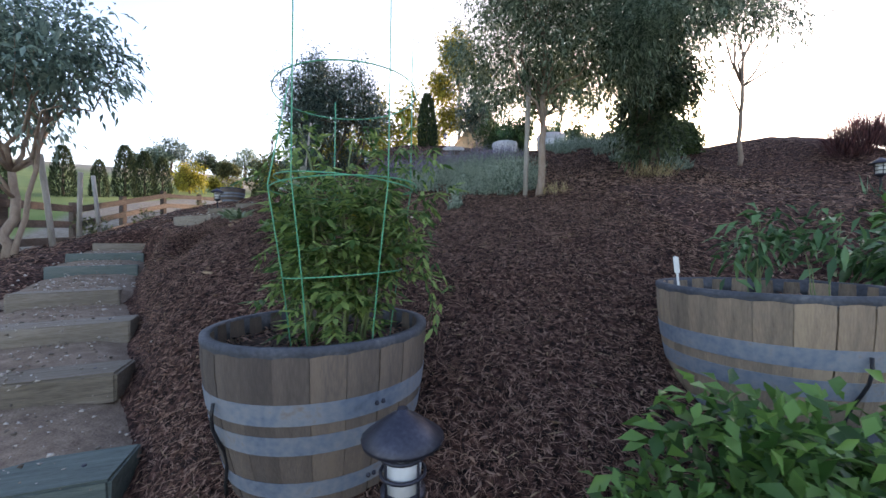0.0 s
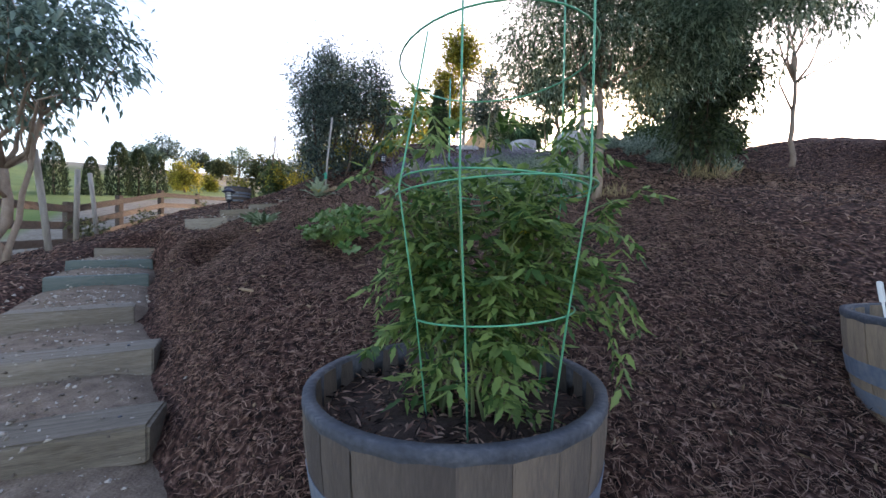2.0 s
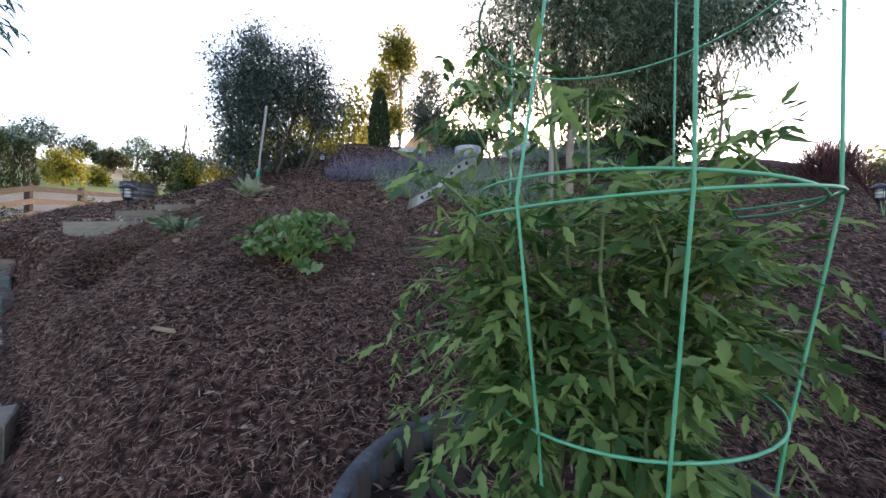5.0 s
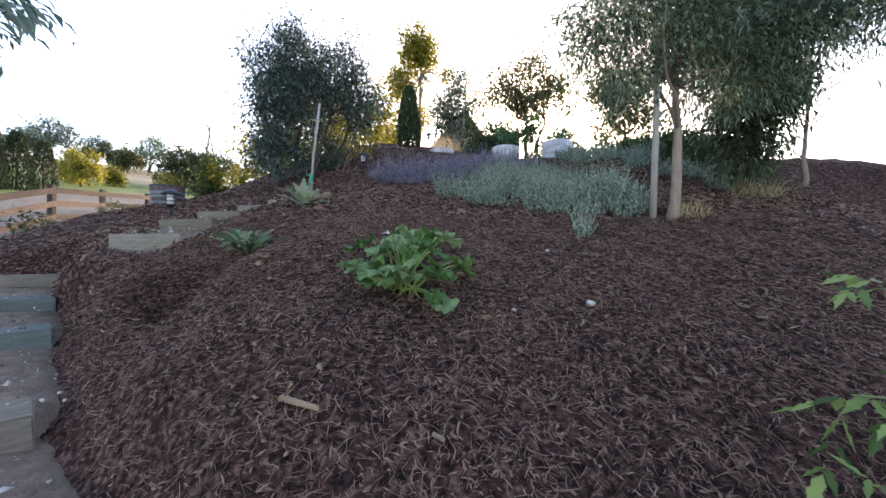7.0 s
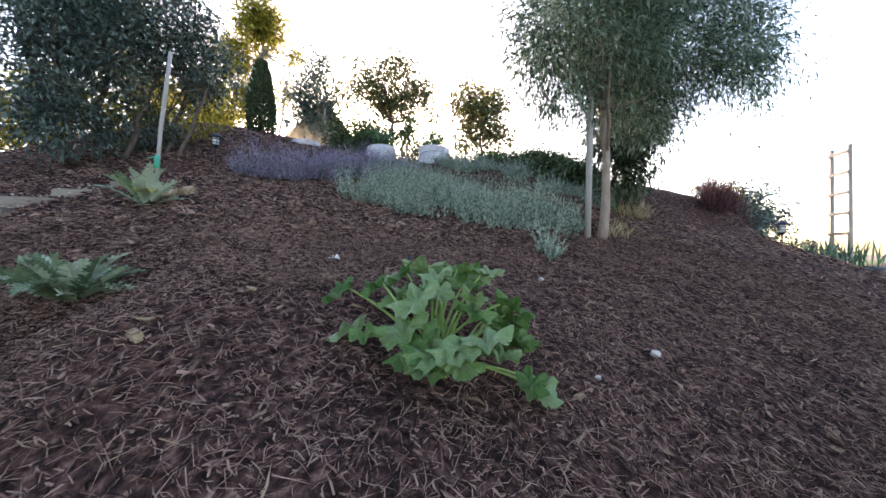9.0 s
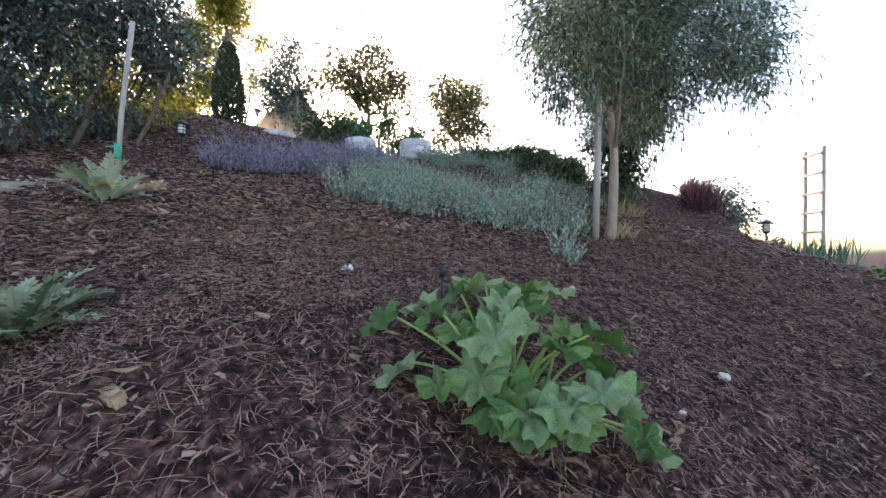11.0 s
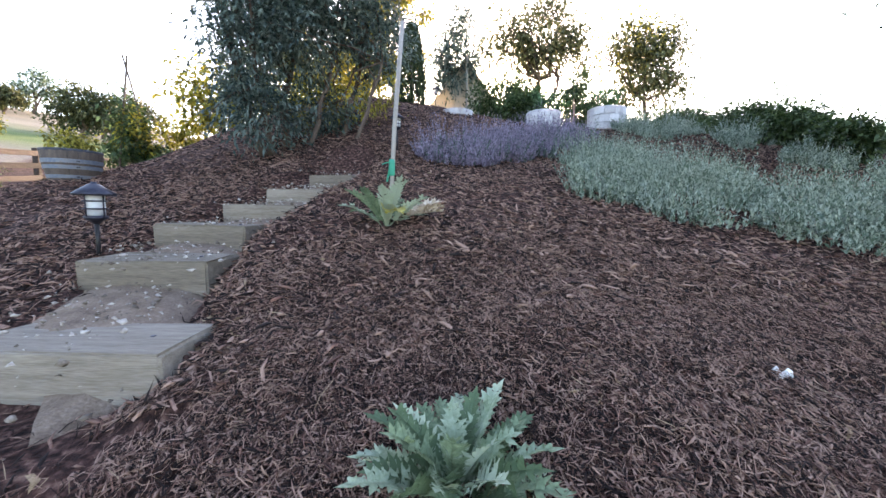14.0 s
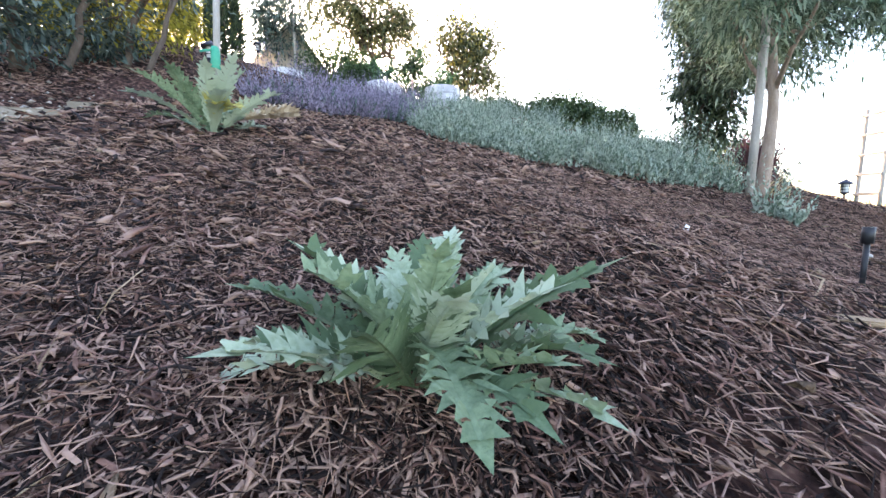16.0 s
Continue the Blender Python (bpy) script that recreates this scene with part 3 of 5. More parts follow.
def half_barrel(x, y, z, R, H, rz, label, staves=24, hose=True, hose_at=-60):
    t = thing("half_barrel_planter", x, y, z, label, "planter", "half wine barrel planters", rz)
    meshes = []
    for w in (0.93, 1.0, 1.09):
        bm = bmesh.new()
        a = math.pi / staves * w * 0.985
        rings = []
        for k in range(7):
            u = k / 6
            ro = stave_profile(u, R, H)
            ri = ro - 0.026
            rings.append([bm.verts.new((r * math.cos(b), r * math.sin(b), u * H)) for r, b in ((ro, -a), (ro + 0.002, 0), (ro, a), (ri, a), (ri, -a))])
        for r0, r1 in zip(rings, rings[1:]):
            for k in range(5):
                bm.faces.new((r0[k], r0[(k + 1) % 5], r1[(k + 1) % 5], r1[k]))
        bm.faces.new(rings[0][::-1])
        bm.faces.new(rings[-1])
        me = bpy.data.meshes.new("stave")
        bm.to_mesh(me)
        bm.free()
        me.materials.append(M["stave_pale" if "bleached" in label else "stave"])
        meshes.append(me)
    for k in range(staves):
        s = new("stave", meshes[k % 3 if k % 2 else 1])
        s.parent = t
        s.matrix_basis = pose(0, 0, 0.004 * ((k * 7) % 5 - 2) / 2, 0, 0, 360 / staves * k)
    bm = bmesh.new()
    lathe(bm, [(R + 0.003, H - 0.012), (R + 0.002, H + 0.007), (R - 0.027, H + 0.007), (R - 0.030, H - 0.10)], 48, True)
    part("charred_rim", bm, M["char"], t, "dark weathered rim and inner face")
    for u0, u1 in ((0.56, 0.69), (0.37, 0.49), (0.07, 0.18)):
        bm = bmesh.new()
        lathe(bm, [(stave_profile(u0, R, H) + 0.0015, u0 * H), (stave_profile(u0, R, H) + 0.0035, u0 * H), (stave_profile(u1, R, H) + 0.0035, u1 * H), (stave_profile(u1, R, H) + 0.0015, u1 * H)], 48, True)
        for fc in bm.faces:
            fc.smooth = False
        part("hoop", bm, M["hoop"], t, "blue-grey galvanised hoop")
    for u in (0.62, 0.43, 0.12):
        bm = bmesh.new()
        r = stave_profile(u, R, H) + 0.006
        for da in (-0.03, 0.03):
            bmesh.ops.create_uvsphere(bm, u_segments=6, v_segments=4, radius=0.008, matrix=Matrix.Translation((r * math.cos(-0.9 + da), r * math.sin(-0.9 + da), u * H)))
        part("rivet", bm, M["hood"], t)
    bm = bmesh.new()
    bmesh.ops.create_circle(bm, cap_ends=True, radius=R - 0.03, segments=40)
    bmesh.ops.subdivide_edges(bm, edges=bm.edges, cuts=2)
    bmesh.ops.triangulate(bm, faces=bm.faces)
    bmesh.ops.subdivide_edges(bm, edges=bm.edges, cuts=4, use_grid_fill=True)
    for v in bm.verts:
        v.co.z = H - 0.07 + 0.02 * noise.noise(v.co * 12 + Vector((x, y, 0))) - 0.02 * (v.co.length / R) ** 4
    part("soil", bm, M["soil"], t, "dark mulched potting soil")
    if hose:
        a = radians(hose_at)
        bm = bmesh.new()
        pts = []
        for k in range(9):
            u = 0.66 - 0.66 * k / 8
            r = stave_profile(max(u, 0), R, H) + 0.013 + 0.012 * math.sin(k)
            b = a - 0.16 * (k / 8) ** 1.5
            pts.append((r * math.cos(b), r * math.sin(b), u * H))
        tube_into(bm, pts, 0.0055, 6)
        part("drip_hose", bm, M["black"], t, "thin black drip irrigation hose")
    n = 900
    ang, rr = rng.uniform(0, 6.283, n), (R - 0.05) * np.sqrt(rng.random(n))
    base = np.stack([rr * np.cos(ang), rr * np.sin(ang), np.full(n, H - 0.062)], 1)
    w = rng.normal(0, 1, (n, 3)) * (1, 1, 0.3)
    v, f = leaf_array(base, w, rng.uniform(0.015, 0.06, n), 0.008, 0.0, 0.3)
    ob = cloud("soil_mulch", v, f, M["shred"], t, "bark mulch on the soil")
    ob["kind"] = "stuff"
    return t


BL = "weathered oak half barrel planter with blue-grey hoops"
B1 = (-0.46, 1.835)
z1 = 0.368
half_barrel(*B1, z1, 0.402, 0.50, 10, "weathered half wine barrel holding a caged tomato plant", hose_at=-128)
B2 = (1.342, 2.062)
half_barrel(*B2, 0.475, 0.40, 0.52, 40, "sun-bleached half wine barrel planted with young peppers", hose_at=-130)
half_barrel(3.95, 3.85, 0.90, 0.42, 0.54, 70, "weathered half wine barrel crowded with leeks", hose=False)
half_barrel(2.35, 2.45, 0.43, 0.42, 0.54, 20, "weathered half wine barrel half hidden down the slope", hose=False)
half_barrel(-5.6, 8.9, land(-5.6, 8.9) - 0.03, 0.27, 0.34, 0, "pale grey half barrel with yellow flowers by the fence", hose=False, staves=18)
half_barrel(7.4, 5.0, land(7.4, 5.0) + 0.25, 0.36, 0.45, 0, "distant grey half barrel with a small shrub", hose=False, staves=18)
half_barrel(3.15, 3.1, 0.64, 0.42, 0.54, 0, "grey half wine barrel with leafy green plants", hose=False)


# ---- lamps ----
def path_lamp(x, y, top, label, s=1.0):
    g = land(x, y)
    t = thing("path_lamp", x, y, g, label, "lamp", "garden path lamps", rng.uniform(0, 90))
    h = top - g
    bm = bmesh.new()
    tube_into(bm, [(0, 0, -0.05), (0, 0, h - 0.17 * s)], 0.009 * s, 8)
    part("stake", bm, M["black"], t)
    bm = bmesh.new()
    lathe(bm, [(0.012 * s, h - 0.19 * s), (0.03 * s, h - 0.172 * s), (0.044 * s, h - 0.165 * s), (0.044 * s, h - 0.155 * s), (0.02 * s, h - 0.15 * s)], 16)
    part("base_cup", bm, M["hood"], t)
    bm = bmesh.new()
    lathe(bm, [(0.034 * s, h - 0.155 * s), (0.036 * s, h - 0.11 * s), (0.036 * s, h - 0.06 * s), (0.03 * s, h - 0.055 * s)], 16)
    part("glass", bm, M["lampglass"], t, "frosted white glass cylinder")
    for k in range(4):
        bm = bmesh.new()
        a = k * math.pi / 2
        tube_into(bm, [(0.042 * s * math.cos(a), 0.042 * s * math.sin(a), h - 0.16 * s), (0.044 * s * math.cos(a), 0.044 * s * math.sin(a), h - 0.05 * s)], 0.0032 * s, 5)
        part("cage_bar", bm, M["hood"], t)
    for zz in (0.125, 0.09):
        bm = bmesh.new()
        lathe(bm, [(0.041 * s, h - zz * s), (0.046 * s, h - zz * s), (0.046 * s, h - (zz - 0.006) * s), (0.041 * s, h - (zz - 0.006) * s)], 16, True)
        part("cage_ring", bm, M["hood"], t)
    bm = bmesh.new()
    lathe(bm, [(0.078 * s, h - 0.062 * s), (0.080 * s, h - 0.054 * s), (0.045 * s, h - 0.028 * s), (0.022 * s, h - 0.012 * s), (0.012 * s, h - 0.008 * s), (0.010 * s, h)], 20)
    part("hood", bm, M["hood"], t, "dark bronze conical hood")
    return t


PL = "black garden path lamp with caged glass and hood"
path_lamp(-0.04, 1.29, 0.785, "dark hooded garden lamp standing beside the tomato barrel", 1.22)
path_lamp(-3.78, 5.84, 2.10, PL, 1.1)
path_lamp(-3.75, 3.05, 1.21, PL, 1.15)
path_lamp(-2.0, 7.78, land(-2.0, 7.78) + 0.42, PL)
path_lamp(-0.67, 11.54, land(-0.67, 11.54) + 0.42, PL)
path_lamp(4.0, 4.27, 2.0, PL)
path_lamp(6.2, 5.6, land(6.2, 5.6) + 0.42, PL)
path_lamp(6.9, 5.5, land(6.9, 5.5) + 0.5, PL)


# ---- tomato in its cage ----
def ring(bm, cx, cy, cz, r, wire, tilt=0.0, sides=40):
    pts = [(cx + r * math.cos(a), cy + r * math.sin(a), cz + tilt * math.cos(a)) for a in np.linspace(0, 2 * math.pi, sides + 1)]
    return tube_into(bm, pts, wire, 6, False)


cage = thing("tomato_cage", B1[0] + 0.1, B1[1] - 0.04, z1 + 0.44, "green plastic-coated wire tomato cage standing in the barrel", "plant support")
for zz, r in ((0.26, 0.215), (0.575, 0.265), (0.59, 0.25), (0.93, 0.26)):
    part("cage_ring", ring(bmesh.new(), 0.02 * zz, 0.0, zz, r, 0.0024, 0.012 if r != 0.25 else -0.02), M["wire"], cage)
for a, top in ((208, 0.97), (251, 1.25), (319, 1.2), (35, 1.22), (120, 1.0)):
    a = radians(a)
    bm = bmesh.new()
    tube_into(bm, [(0.02 * zz + rr * math.cos(a), rr * math.sin(a), zz) for zz, rr in ((-0.12, 0.17), (0.26, 0.218), (0.575, 0.268), (top, 0.20 if top < 1 else 0.27))], 0.0025, 6)
    part("cage_leg", bm, M["wire"], cage)


label = thing("plant_label", B1[0] - 0.11, B1[1] + 0.1, z1 + 1.12, "white curled plastic plant label hanging from the cage", "label")
bm = bmesh.new()
rows_ = []
for k in range(9):
    u = k / 8
    p = Vector((-0.15 * u, 0.05 * u, 0.035 * math.sin(math.pi * min(1, u * 1.6)) * (1 - u) - 0.075 * u))
    rows_.append([bm.verts.new(p + Vector((0.004 * sgn, 0.006 * sgn, 0.013 * sgn))) for sgn in (-1, 1)])
for r0, r1 in zip(rows_, rows_[1:]):
    bm.faces.new((r0[0], r0[1], r1[1], r1[0])).smooth = True
bmesh.ops.solidify(bm, geom=bm.faces[:], thickness=0.0012)
part("strip", bm, M["tag"], label)
for k in range(7):
    bm = bmesh.new()
    u = 0.2 + 0.1 * k
    p = Vector((-0.15 * u, 0.05 * u, 0.035 * math.sin(math.pi * min(1, u * 1.6)) * (1 - u) - 0.075 * u))
    box(bm, 0.006, 0.0016, 0.007, Matrix.Translation(p + Vector((-0.0005, -0.0022, 0))))
    part("print_bar", bm, M["hood"], label, "small dark printed mark")


def pinnate(base, way, size, mat_v, mat_f):
    """One compound leaf: five to seven toothed leaflets along a drooping rib."""
    way = Vector(way).normalized()
    side = way.cross(Vector((0, 0, 1))).normalized()
    p = Vector(base)
    for k, (s, off, l) in enumerate(((0.3, 1, 0.42), (0.3, -1, 0.42), (0.55, 1, 0.46), (0.55, -1, 0.46), (0.78, 1, 0.36), (0.78, -1, 0.36), (0.85, 0, 0.5))):
        q = p + way * s * size - Vector((0, 0, 1)) * size * 0.42 * s * s
        d = (way * (0.55 if off else 1) + side * off * 0.85 + Vector((0, 0, -0.7)) + Vector(rng.normal(0, 0.25, 3))).normalized()
        sd = d.cross(Vector((0, 0, 1)) + Vector(rng.normal(0, 0.3, 3))).normalized()
        n_ = sd.cross(d)
        L_, W_ = l * size * 1.08, l * size * 0.36
        b = len(mat_v)
        mat_v += [tuple(q), tuple(q + d * L_ * 0.22 + sd * W_ * 0.42 + n_ * W_ * 0.12), tuple(q + d * L_ * 0.38 + sd * W_ * 0.32), tuple(q + d * L_ * 0.5 + sd * W_ * 0.48 + n_ * W_ * 0.1), tuple(q + d * L_ * 0.72 + sd * W_ * 0.2), tuple(q + d * L_),
                  tuple(q + d * L_ * 0.22 - sd * W_ * 0.42 + n_ * W_ * 0.12), tuple(q + d * L_ * 0.38 - sd * W_ * 0.32), tuple(q + d * L_ * 0.5 - sd * W_ * 0.48 + n_ * W_ * 0.1), tuple(q + d * L_ * 0.72 - sd * W_ * 0.2), tuple(q + d * L_ * 0.5 - n_ * W_ * 0.12)]
        for a, c_ in ((0, 1), (1, 2), (2, 3), (3, 4), (4, 5)):
            mat_f.append((b + 10, b + c_, b + a))
        for a, c_ in ((0, 6), (6, 7), (7, 8), (8, 9), (9, 5)):
            mat_f.append((b + 10, b + a, b + c_))


tomato = thing("tomato_plant", B1[0] + 0.06, B1[1] - 0.02, z1 + 0.42, "leafy green tomato plant with small yellow flowers in a cage", "plant")
tv, tf, fl = [], [], []
for k in range(18):
    a = 2.4 * k
    top = Vector((0.05 + 0.25 * math.cos(a) * rng.uniform(0.5, 1.25), 0.03 + 0.2 * math.sin(a) * rng.uniform(0.5, 1.25), rng.uniform(0.3, 0.7)))
    s0 = Vector((0.10 * math.cos(a + 0.4), 0.10 * math.sin(a + 0.4), -0.02))
    pts = [s0.lerp(top, i / 6) + Vector((0, 0, 0.10 * math.sin(math.pi * i / 6))) + Vector(rng.normal(0, 0.012, 3)) for i in range(7)]
    part("stem", tube_into(bmesh.new(), pts, [0.0055 - 0.0006 * i for i in range(7)], 6), M["stem"], tomato)
    for i in range(1, 7):
        for _ in range(7 if i > 1 else 2):
            b = rng.uniform(0, 6.283)
            out = Vector((math.cos(b), math.sin(b), rng.uniform(-0.05, 0.6))) + pts[i].normalized() * 0.5
            p0 = pts[i].lerp(pts[max(i - 1, 0)], rng.random())
            l = rng.uniform(0.075, 0.14)
            pinnate(p0, out, l, tv, tf)
    if k % 2 == 0:
        fl.append(pts[5])
# long wandering shoots past the cage
for ax, ay, az in ((-0.24, -0.04, 0.36), (-0.26, 0.02, 0.16), (0.38, -0.06, 0.34), (0.42, 0.0, 0.2), (0.36, -0.1, 0.5), (0.42, -0.02, 0.58), (0.05, 0.1, 0.86), (-0.12, -0.05, 0.82), (0.3, 0.0, 0.8), (-0.25, 0.08, 0.84), (-0.2, 0.12, 0.9), (0.36, 0.06, 0.76), (-0.3, 0.0, 0.66), (0.22, -0.16, 0.7), (-0.34, 0.3, 0.3), (-0.3, 0.34, 0.45), (-0.3, 0.3, 0.12), (-0.2, 0.36, 0.6)):
    e = Vector((ax, ay, az))
    s0 = e * 0.35 + Vector((0, 0, 0.15))
    pts = [s0.lerp(e, i / 6) + Vector((0, 0, 0.06 * math.sin(math.pi * i / 6))) for i in range(7)]
    part("stem", tube_into(bmesh.new(), pts, [0.0045 - 0.0005 * i for i in range(7)], 5), M["stem"], tomato)
    for i in range(2, 7):
        for _ in range(2):
            pinnate(pts[i], Vector(rng.normal(0, 1, 3)) + Vector((ax, ay, 0.1)), rng.uniform(0.07, 0.12), tv, tf)
cloud("foliage", tv, tf, M["tomato"], tomato, "toothed green compound leaves")["kind"] = "stuff"
for p in fl:
    bm = bmesh.new()
    for k in range(5):
        a = k * 1.2566
        vs = [bm.verts.new(p + Vector(q)) for q in ((0, 0, 0), (0.006 * math.cos(a - 0.4), 0.006 * math.sin(a - 0.4), 0.002), (0.016 * math.cos(a), 0.016 * math.sin(a), -0.006), (0.006 * math.cos(a + 0.4), 0.006 * math.sin(a + 0.4), 0.002))]
        bm.faces.new(vs)
    part("flower", bm, M["flower"], tomato, "small yellow star flower")



# ---- leafy herbs, peppers, leeks ----
def leaf_bush(name, x, y, z, blobs, count, leaf, width, mat, label, category="plant", stalks=10, group="", droop=0.3, clump=10, spread=0.07):
    t = thing(name, x, y, z, label, category, group)
    for k in range(stalks):
        b = blobs[k % len(blobs)]
        d = rng.normal(0, 0.45, 3)
        tip = Vector((b[0] + d[0] * b[3], b[1] + d[1] * b[4], b[2] + abs(d[2]) * b[5]))
        limbs((tip.x * 0.3, tip.y * 0.3, -0.02), [tip], max(0.003, 0.02 * b[5] * 0.4), M["stem"], t, 0.08, 5, "stem")
    crown("foliage", blobs, count, leaf, width, mat, t, clump, spread, 0.5, droop)
    return t


hz = land(0.8, 1.3) - 0.13
leaf_bush("herb_bush", 0.8, 1.3, hz, [(0, 0, 0.50, 0.26, 0.2, 0.20), (-0.26, -0.05, 0.36, 0.16, 0.16, 0.18), (0.38, 0.05, 0.45, 0.26, 0.2, 0.2), (0.7, 0.1, 0.4, 0.24, 0.2, 0.18), (0.1, -0.1, 0.3, 0.5, 0.25, 0.2)], 4800, 0.06, 0.028, M["basil"], "bright green broad-leaved herb bush at the slope's foot", stalks=24, droop=0.15)
for dx, dy in ((-0.02, 0.03), (0.17, -0.06), (0.1, 0.18)):
    leaf_bush("pepper_plant", B2[0] + dx, B2[1] + dy, 0.925, [(0, 0, 0.24, 0.11, 0.11, 0.08), (0.03, 0, 0.34, 0.07, 0.07, 0.06)], 70, 0.075, 0.024, M["pepper"], "young green pepper plant growing in the barrel", stalks=3, group="young peppers", droop=0.45)
leaf_bush("leafy_vegetable", 2.35, 2.45, 0.90, [(0, 0, 0.2, 0.3, 0.3, 0.16), (0.3, -0.1, 0.25, 0.25, 0.2, 0.15)], 700, 0.09, 0.04, M["pepper"], "green leafy vegetable plant crowding the barrel", droop=0.4)
leaf_bush("leafy_vegetable", 3.15, 3.1, 1.11, [(0, 0, 0.16, 0.34, 0.34, 0.14), (0.5, 0.1, 0.2, 0.4, 0.3, 0.2)], 900, 0.08, 0.04, M["basil"], "green leafy vegetable plant crowding the barrel", droop=0.3)
leaf_bush("flower_pot_plant", -5.6, 8.9, land(-5.6, 8.9) + 0.25, [(0, 0, 0.16, 0.24, 0.24, 0.12)], 500, 0.05, 0.03, M["gold"], "yellow-green flowering plant in the pale barrel", stalks=8)
leaf_bush("small_shrub", 7.4, 5.0, land(7.4, 5.0) + 0.65, [(0, 0, 0.55, 0.28, 0.28, 0.22)], 260, 0.08, 0.04, M["bluegreen"], "small airy shrub growing in the far barrel", stalks=4)


def blades(name, n, x0, y0, rx, ry, h, w, mat, label, category, lean=0.25, stuff=False, zf=None):
    ang, rr = rng.uniform(0, 6.283, n), np.sqrt(rng.random(n))
    x, y = x0 + rx * rr * np.cos(ang), y0 + ry * rr * np.sin(ang)
    z = np.array([land(a, b) if zf is None else zf for a, b in zip(x, y)])
    base = np.stack([x, y, z], 1)
    way = np.stack([rng.normal(0, lean, n), rng.normal(0, lean, n), np.ones(n)], 1)
    v, f = leaf_array(base, way, h * rng.uniform(0.55, 1.1, n), w, 0.12, 0.3)
    return tagged(cloud(name, v, f, mat), label, category, kind="stuff" if stuff else "")


blades("leek", 130, 3.95, 3.85, 0.38, 0.38, 0.50, 0.022, M["leek"], "tall blue-green leeks standing in the barrel", "vegetable", 0.2, True, zf=1.37)
blades("fountain_grass", 1100, 5.17, 5.37, 0.34, 0.3, 0.62, 0.006, M["redgrass"], "burgundy ornamental fountain grass clump on the slope", "grass", 0.4)
blades("fountain_grass", 600, 4.7, 5.3, 0.2, 0.22, 0.5, 0.006, M["redgrass"], "burgundy ornamental fountain grass clump on the slope", "grass", 0.4)
blades("dry_grass", 130, 2.3, 5.15, 0.3, 0.15, 0.3, 0.008, M["drygrass"], "dry straw grass tuft at the foot of a tree", "grass", 0.5)
blades("dry_grass", 70, 1.01, 4.49, 0.14, 0.12, 0.2, 0.007, M["drygrass"], "dry straw grass tuft at the foot of a tree", "grass", 0.6)


# ---- catmint banks ----
def bank(name, blobs, n, h, mat, label, leaf=0.022):
    """Spiky flower bank: upright sprigs, each of many tiny leaves, over an uneven low mound."""
    blobs = np.array(blobs, dtype=float)
    pick = rng.choice(len(blobs), n, p=blobs[:, 2] * blobs[:, 3] / (blobs[:, 2] * blobs[:, 3]).sum())
    ang, rr = rng.uniform(0, 6.283, n), np.sqrt(rng.random(n))
    x = blobs[pick, 0] + blobs[pick, 2] * rr * np.cos(ang)
    y = blobs[pick, 1] + blobs[pick, 3] * rr * np.sin(ang)
    keep = np.array([noise.noise((a * 2.3, b * 2.3, 9)) > -0.24 + 0.15 * rng.random() for a, b in zip(x, y)])
    x, y, ang, rr = x[keep], y[keep], ang[keep], rr[keep]
    n = len(x)
    k = 16
    hh = h * (0.35 + 0.95 * rng.random(n) ** 1.4) * (1.12 - 0.72 * rr ** 2.2) * np.array([0.9 + 0.6 * noise.noise((a * 2.6, b * 2.6, 2)) for a, b in zip(x, y)])
    lean = np.stack([rng.normal(0, 0.22, n) + 0.35 * rr * np.cos(ang), rng.normal(0, 0.22, n) + 0.35 * rr * np.sin(ang)], 1)
    z = np.array([land(a, b) for a, b in zip(x, y)])
    s = np.tile(np.linspace(0.12, 1, k), n)
    hx, lx, ly = np.repeat(hh, k), np.repeat(lean[:, 0], k), np.repeat(lean[:, 1], k)
    base = np.stack([np.repeat(x, k) + lx * hx * s, np.repeat(y, k) + ly * hx * s, np.repeat(z, k) + hx * s], 1)
    way = rng.normal(0, 0.55, (n * k, 3)) + (0, 0, 1.2)
    size = leaf * (1.6 - 0.8 * s) * (0.7 + 0.6 * rng.random(n * k))
    v, f = leaf_array(base, way, size, size * 0.36, 0.05, 0.3)
    return tagged(cloud(name, v, f, mat), label, "plant", kind="stuff")


bank("catmint_bank", [(-0.65, 6.05, 0.42, 0.32), (-0.22, 5.57, 0.48, 0.31), (0.2, 5.12, 0.39, 0.31), (0.55, 4.96, 0.36, 0.38), (0.0, 6.03, 0.68, 0.48), (0.67, 5.48, 0.46, 0.36), (0.09, 6.6, 0.59, 0.49), (0.3, 7.32, 0.46, 0.46), (0.81, 7.72, 0.41, 0.41), (0.68, 6.53, 0.48, 0.48)], 7500, 0.36, M["catmint"], "silvery grey-green catmint bank spilling down the slope", 0.025)
bank("lavender_bank", [(-1.41, 7.4, 0.45, 0.37), (-0.9, 7.83, 0.54, 0.43), (-0.28, 8.25, 0.59, 0.43), (0.37, 8.57, 0.55, 0.44), (0.93, 8.89, 0.38, 0.33)], 3400, 0.37, M["purple"], "purple flowering catmint bank on the hillside", 0.028)
bank("lavender_green", [(-1.36, 7.4, 0.42, 0.32), (-0.85, 7.79, 0.48, 0.39), (-0.23, 8.17, 0.54, 0.39), (0.41, 8.49, 0.54, 0.39)], 1000, 0.24, M["bluegreen"], "grey-green foliage under the purple flowers", 0.03)
bank("catmint_bank", [(2.4, 8.49, 0.52, 0.42), (2.68, 7.65, 0.49, 0.35), (2.85, 6.77, 0.42, 0.28), (2.94, 6.09, 0.36, 0.22), (2.14, 8.98, 0.37, 0.32)], 2200, 0.30, M["catmint"], "silvery grey catmint band below the planters", 0.03)
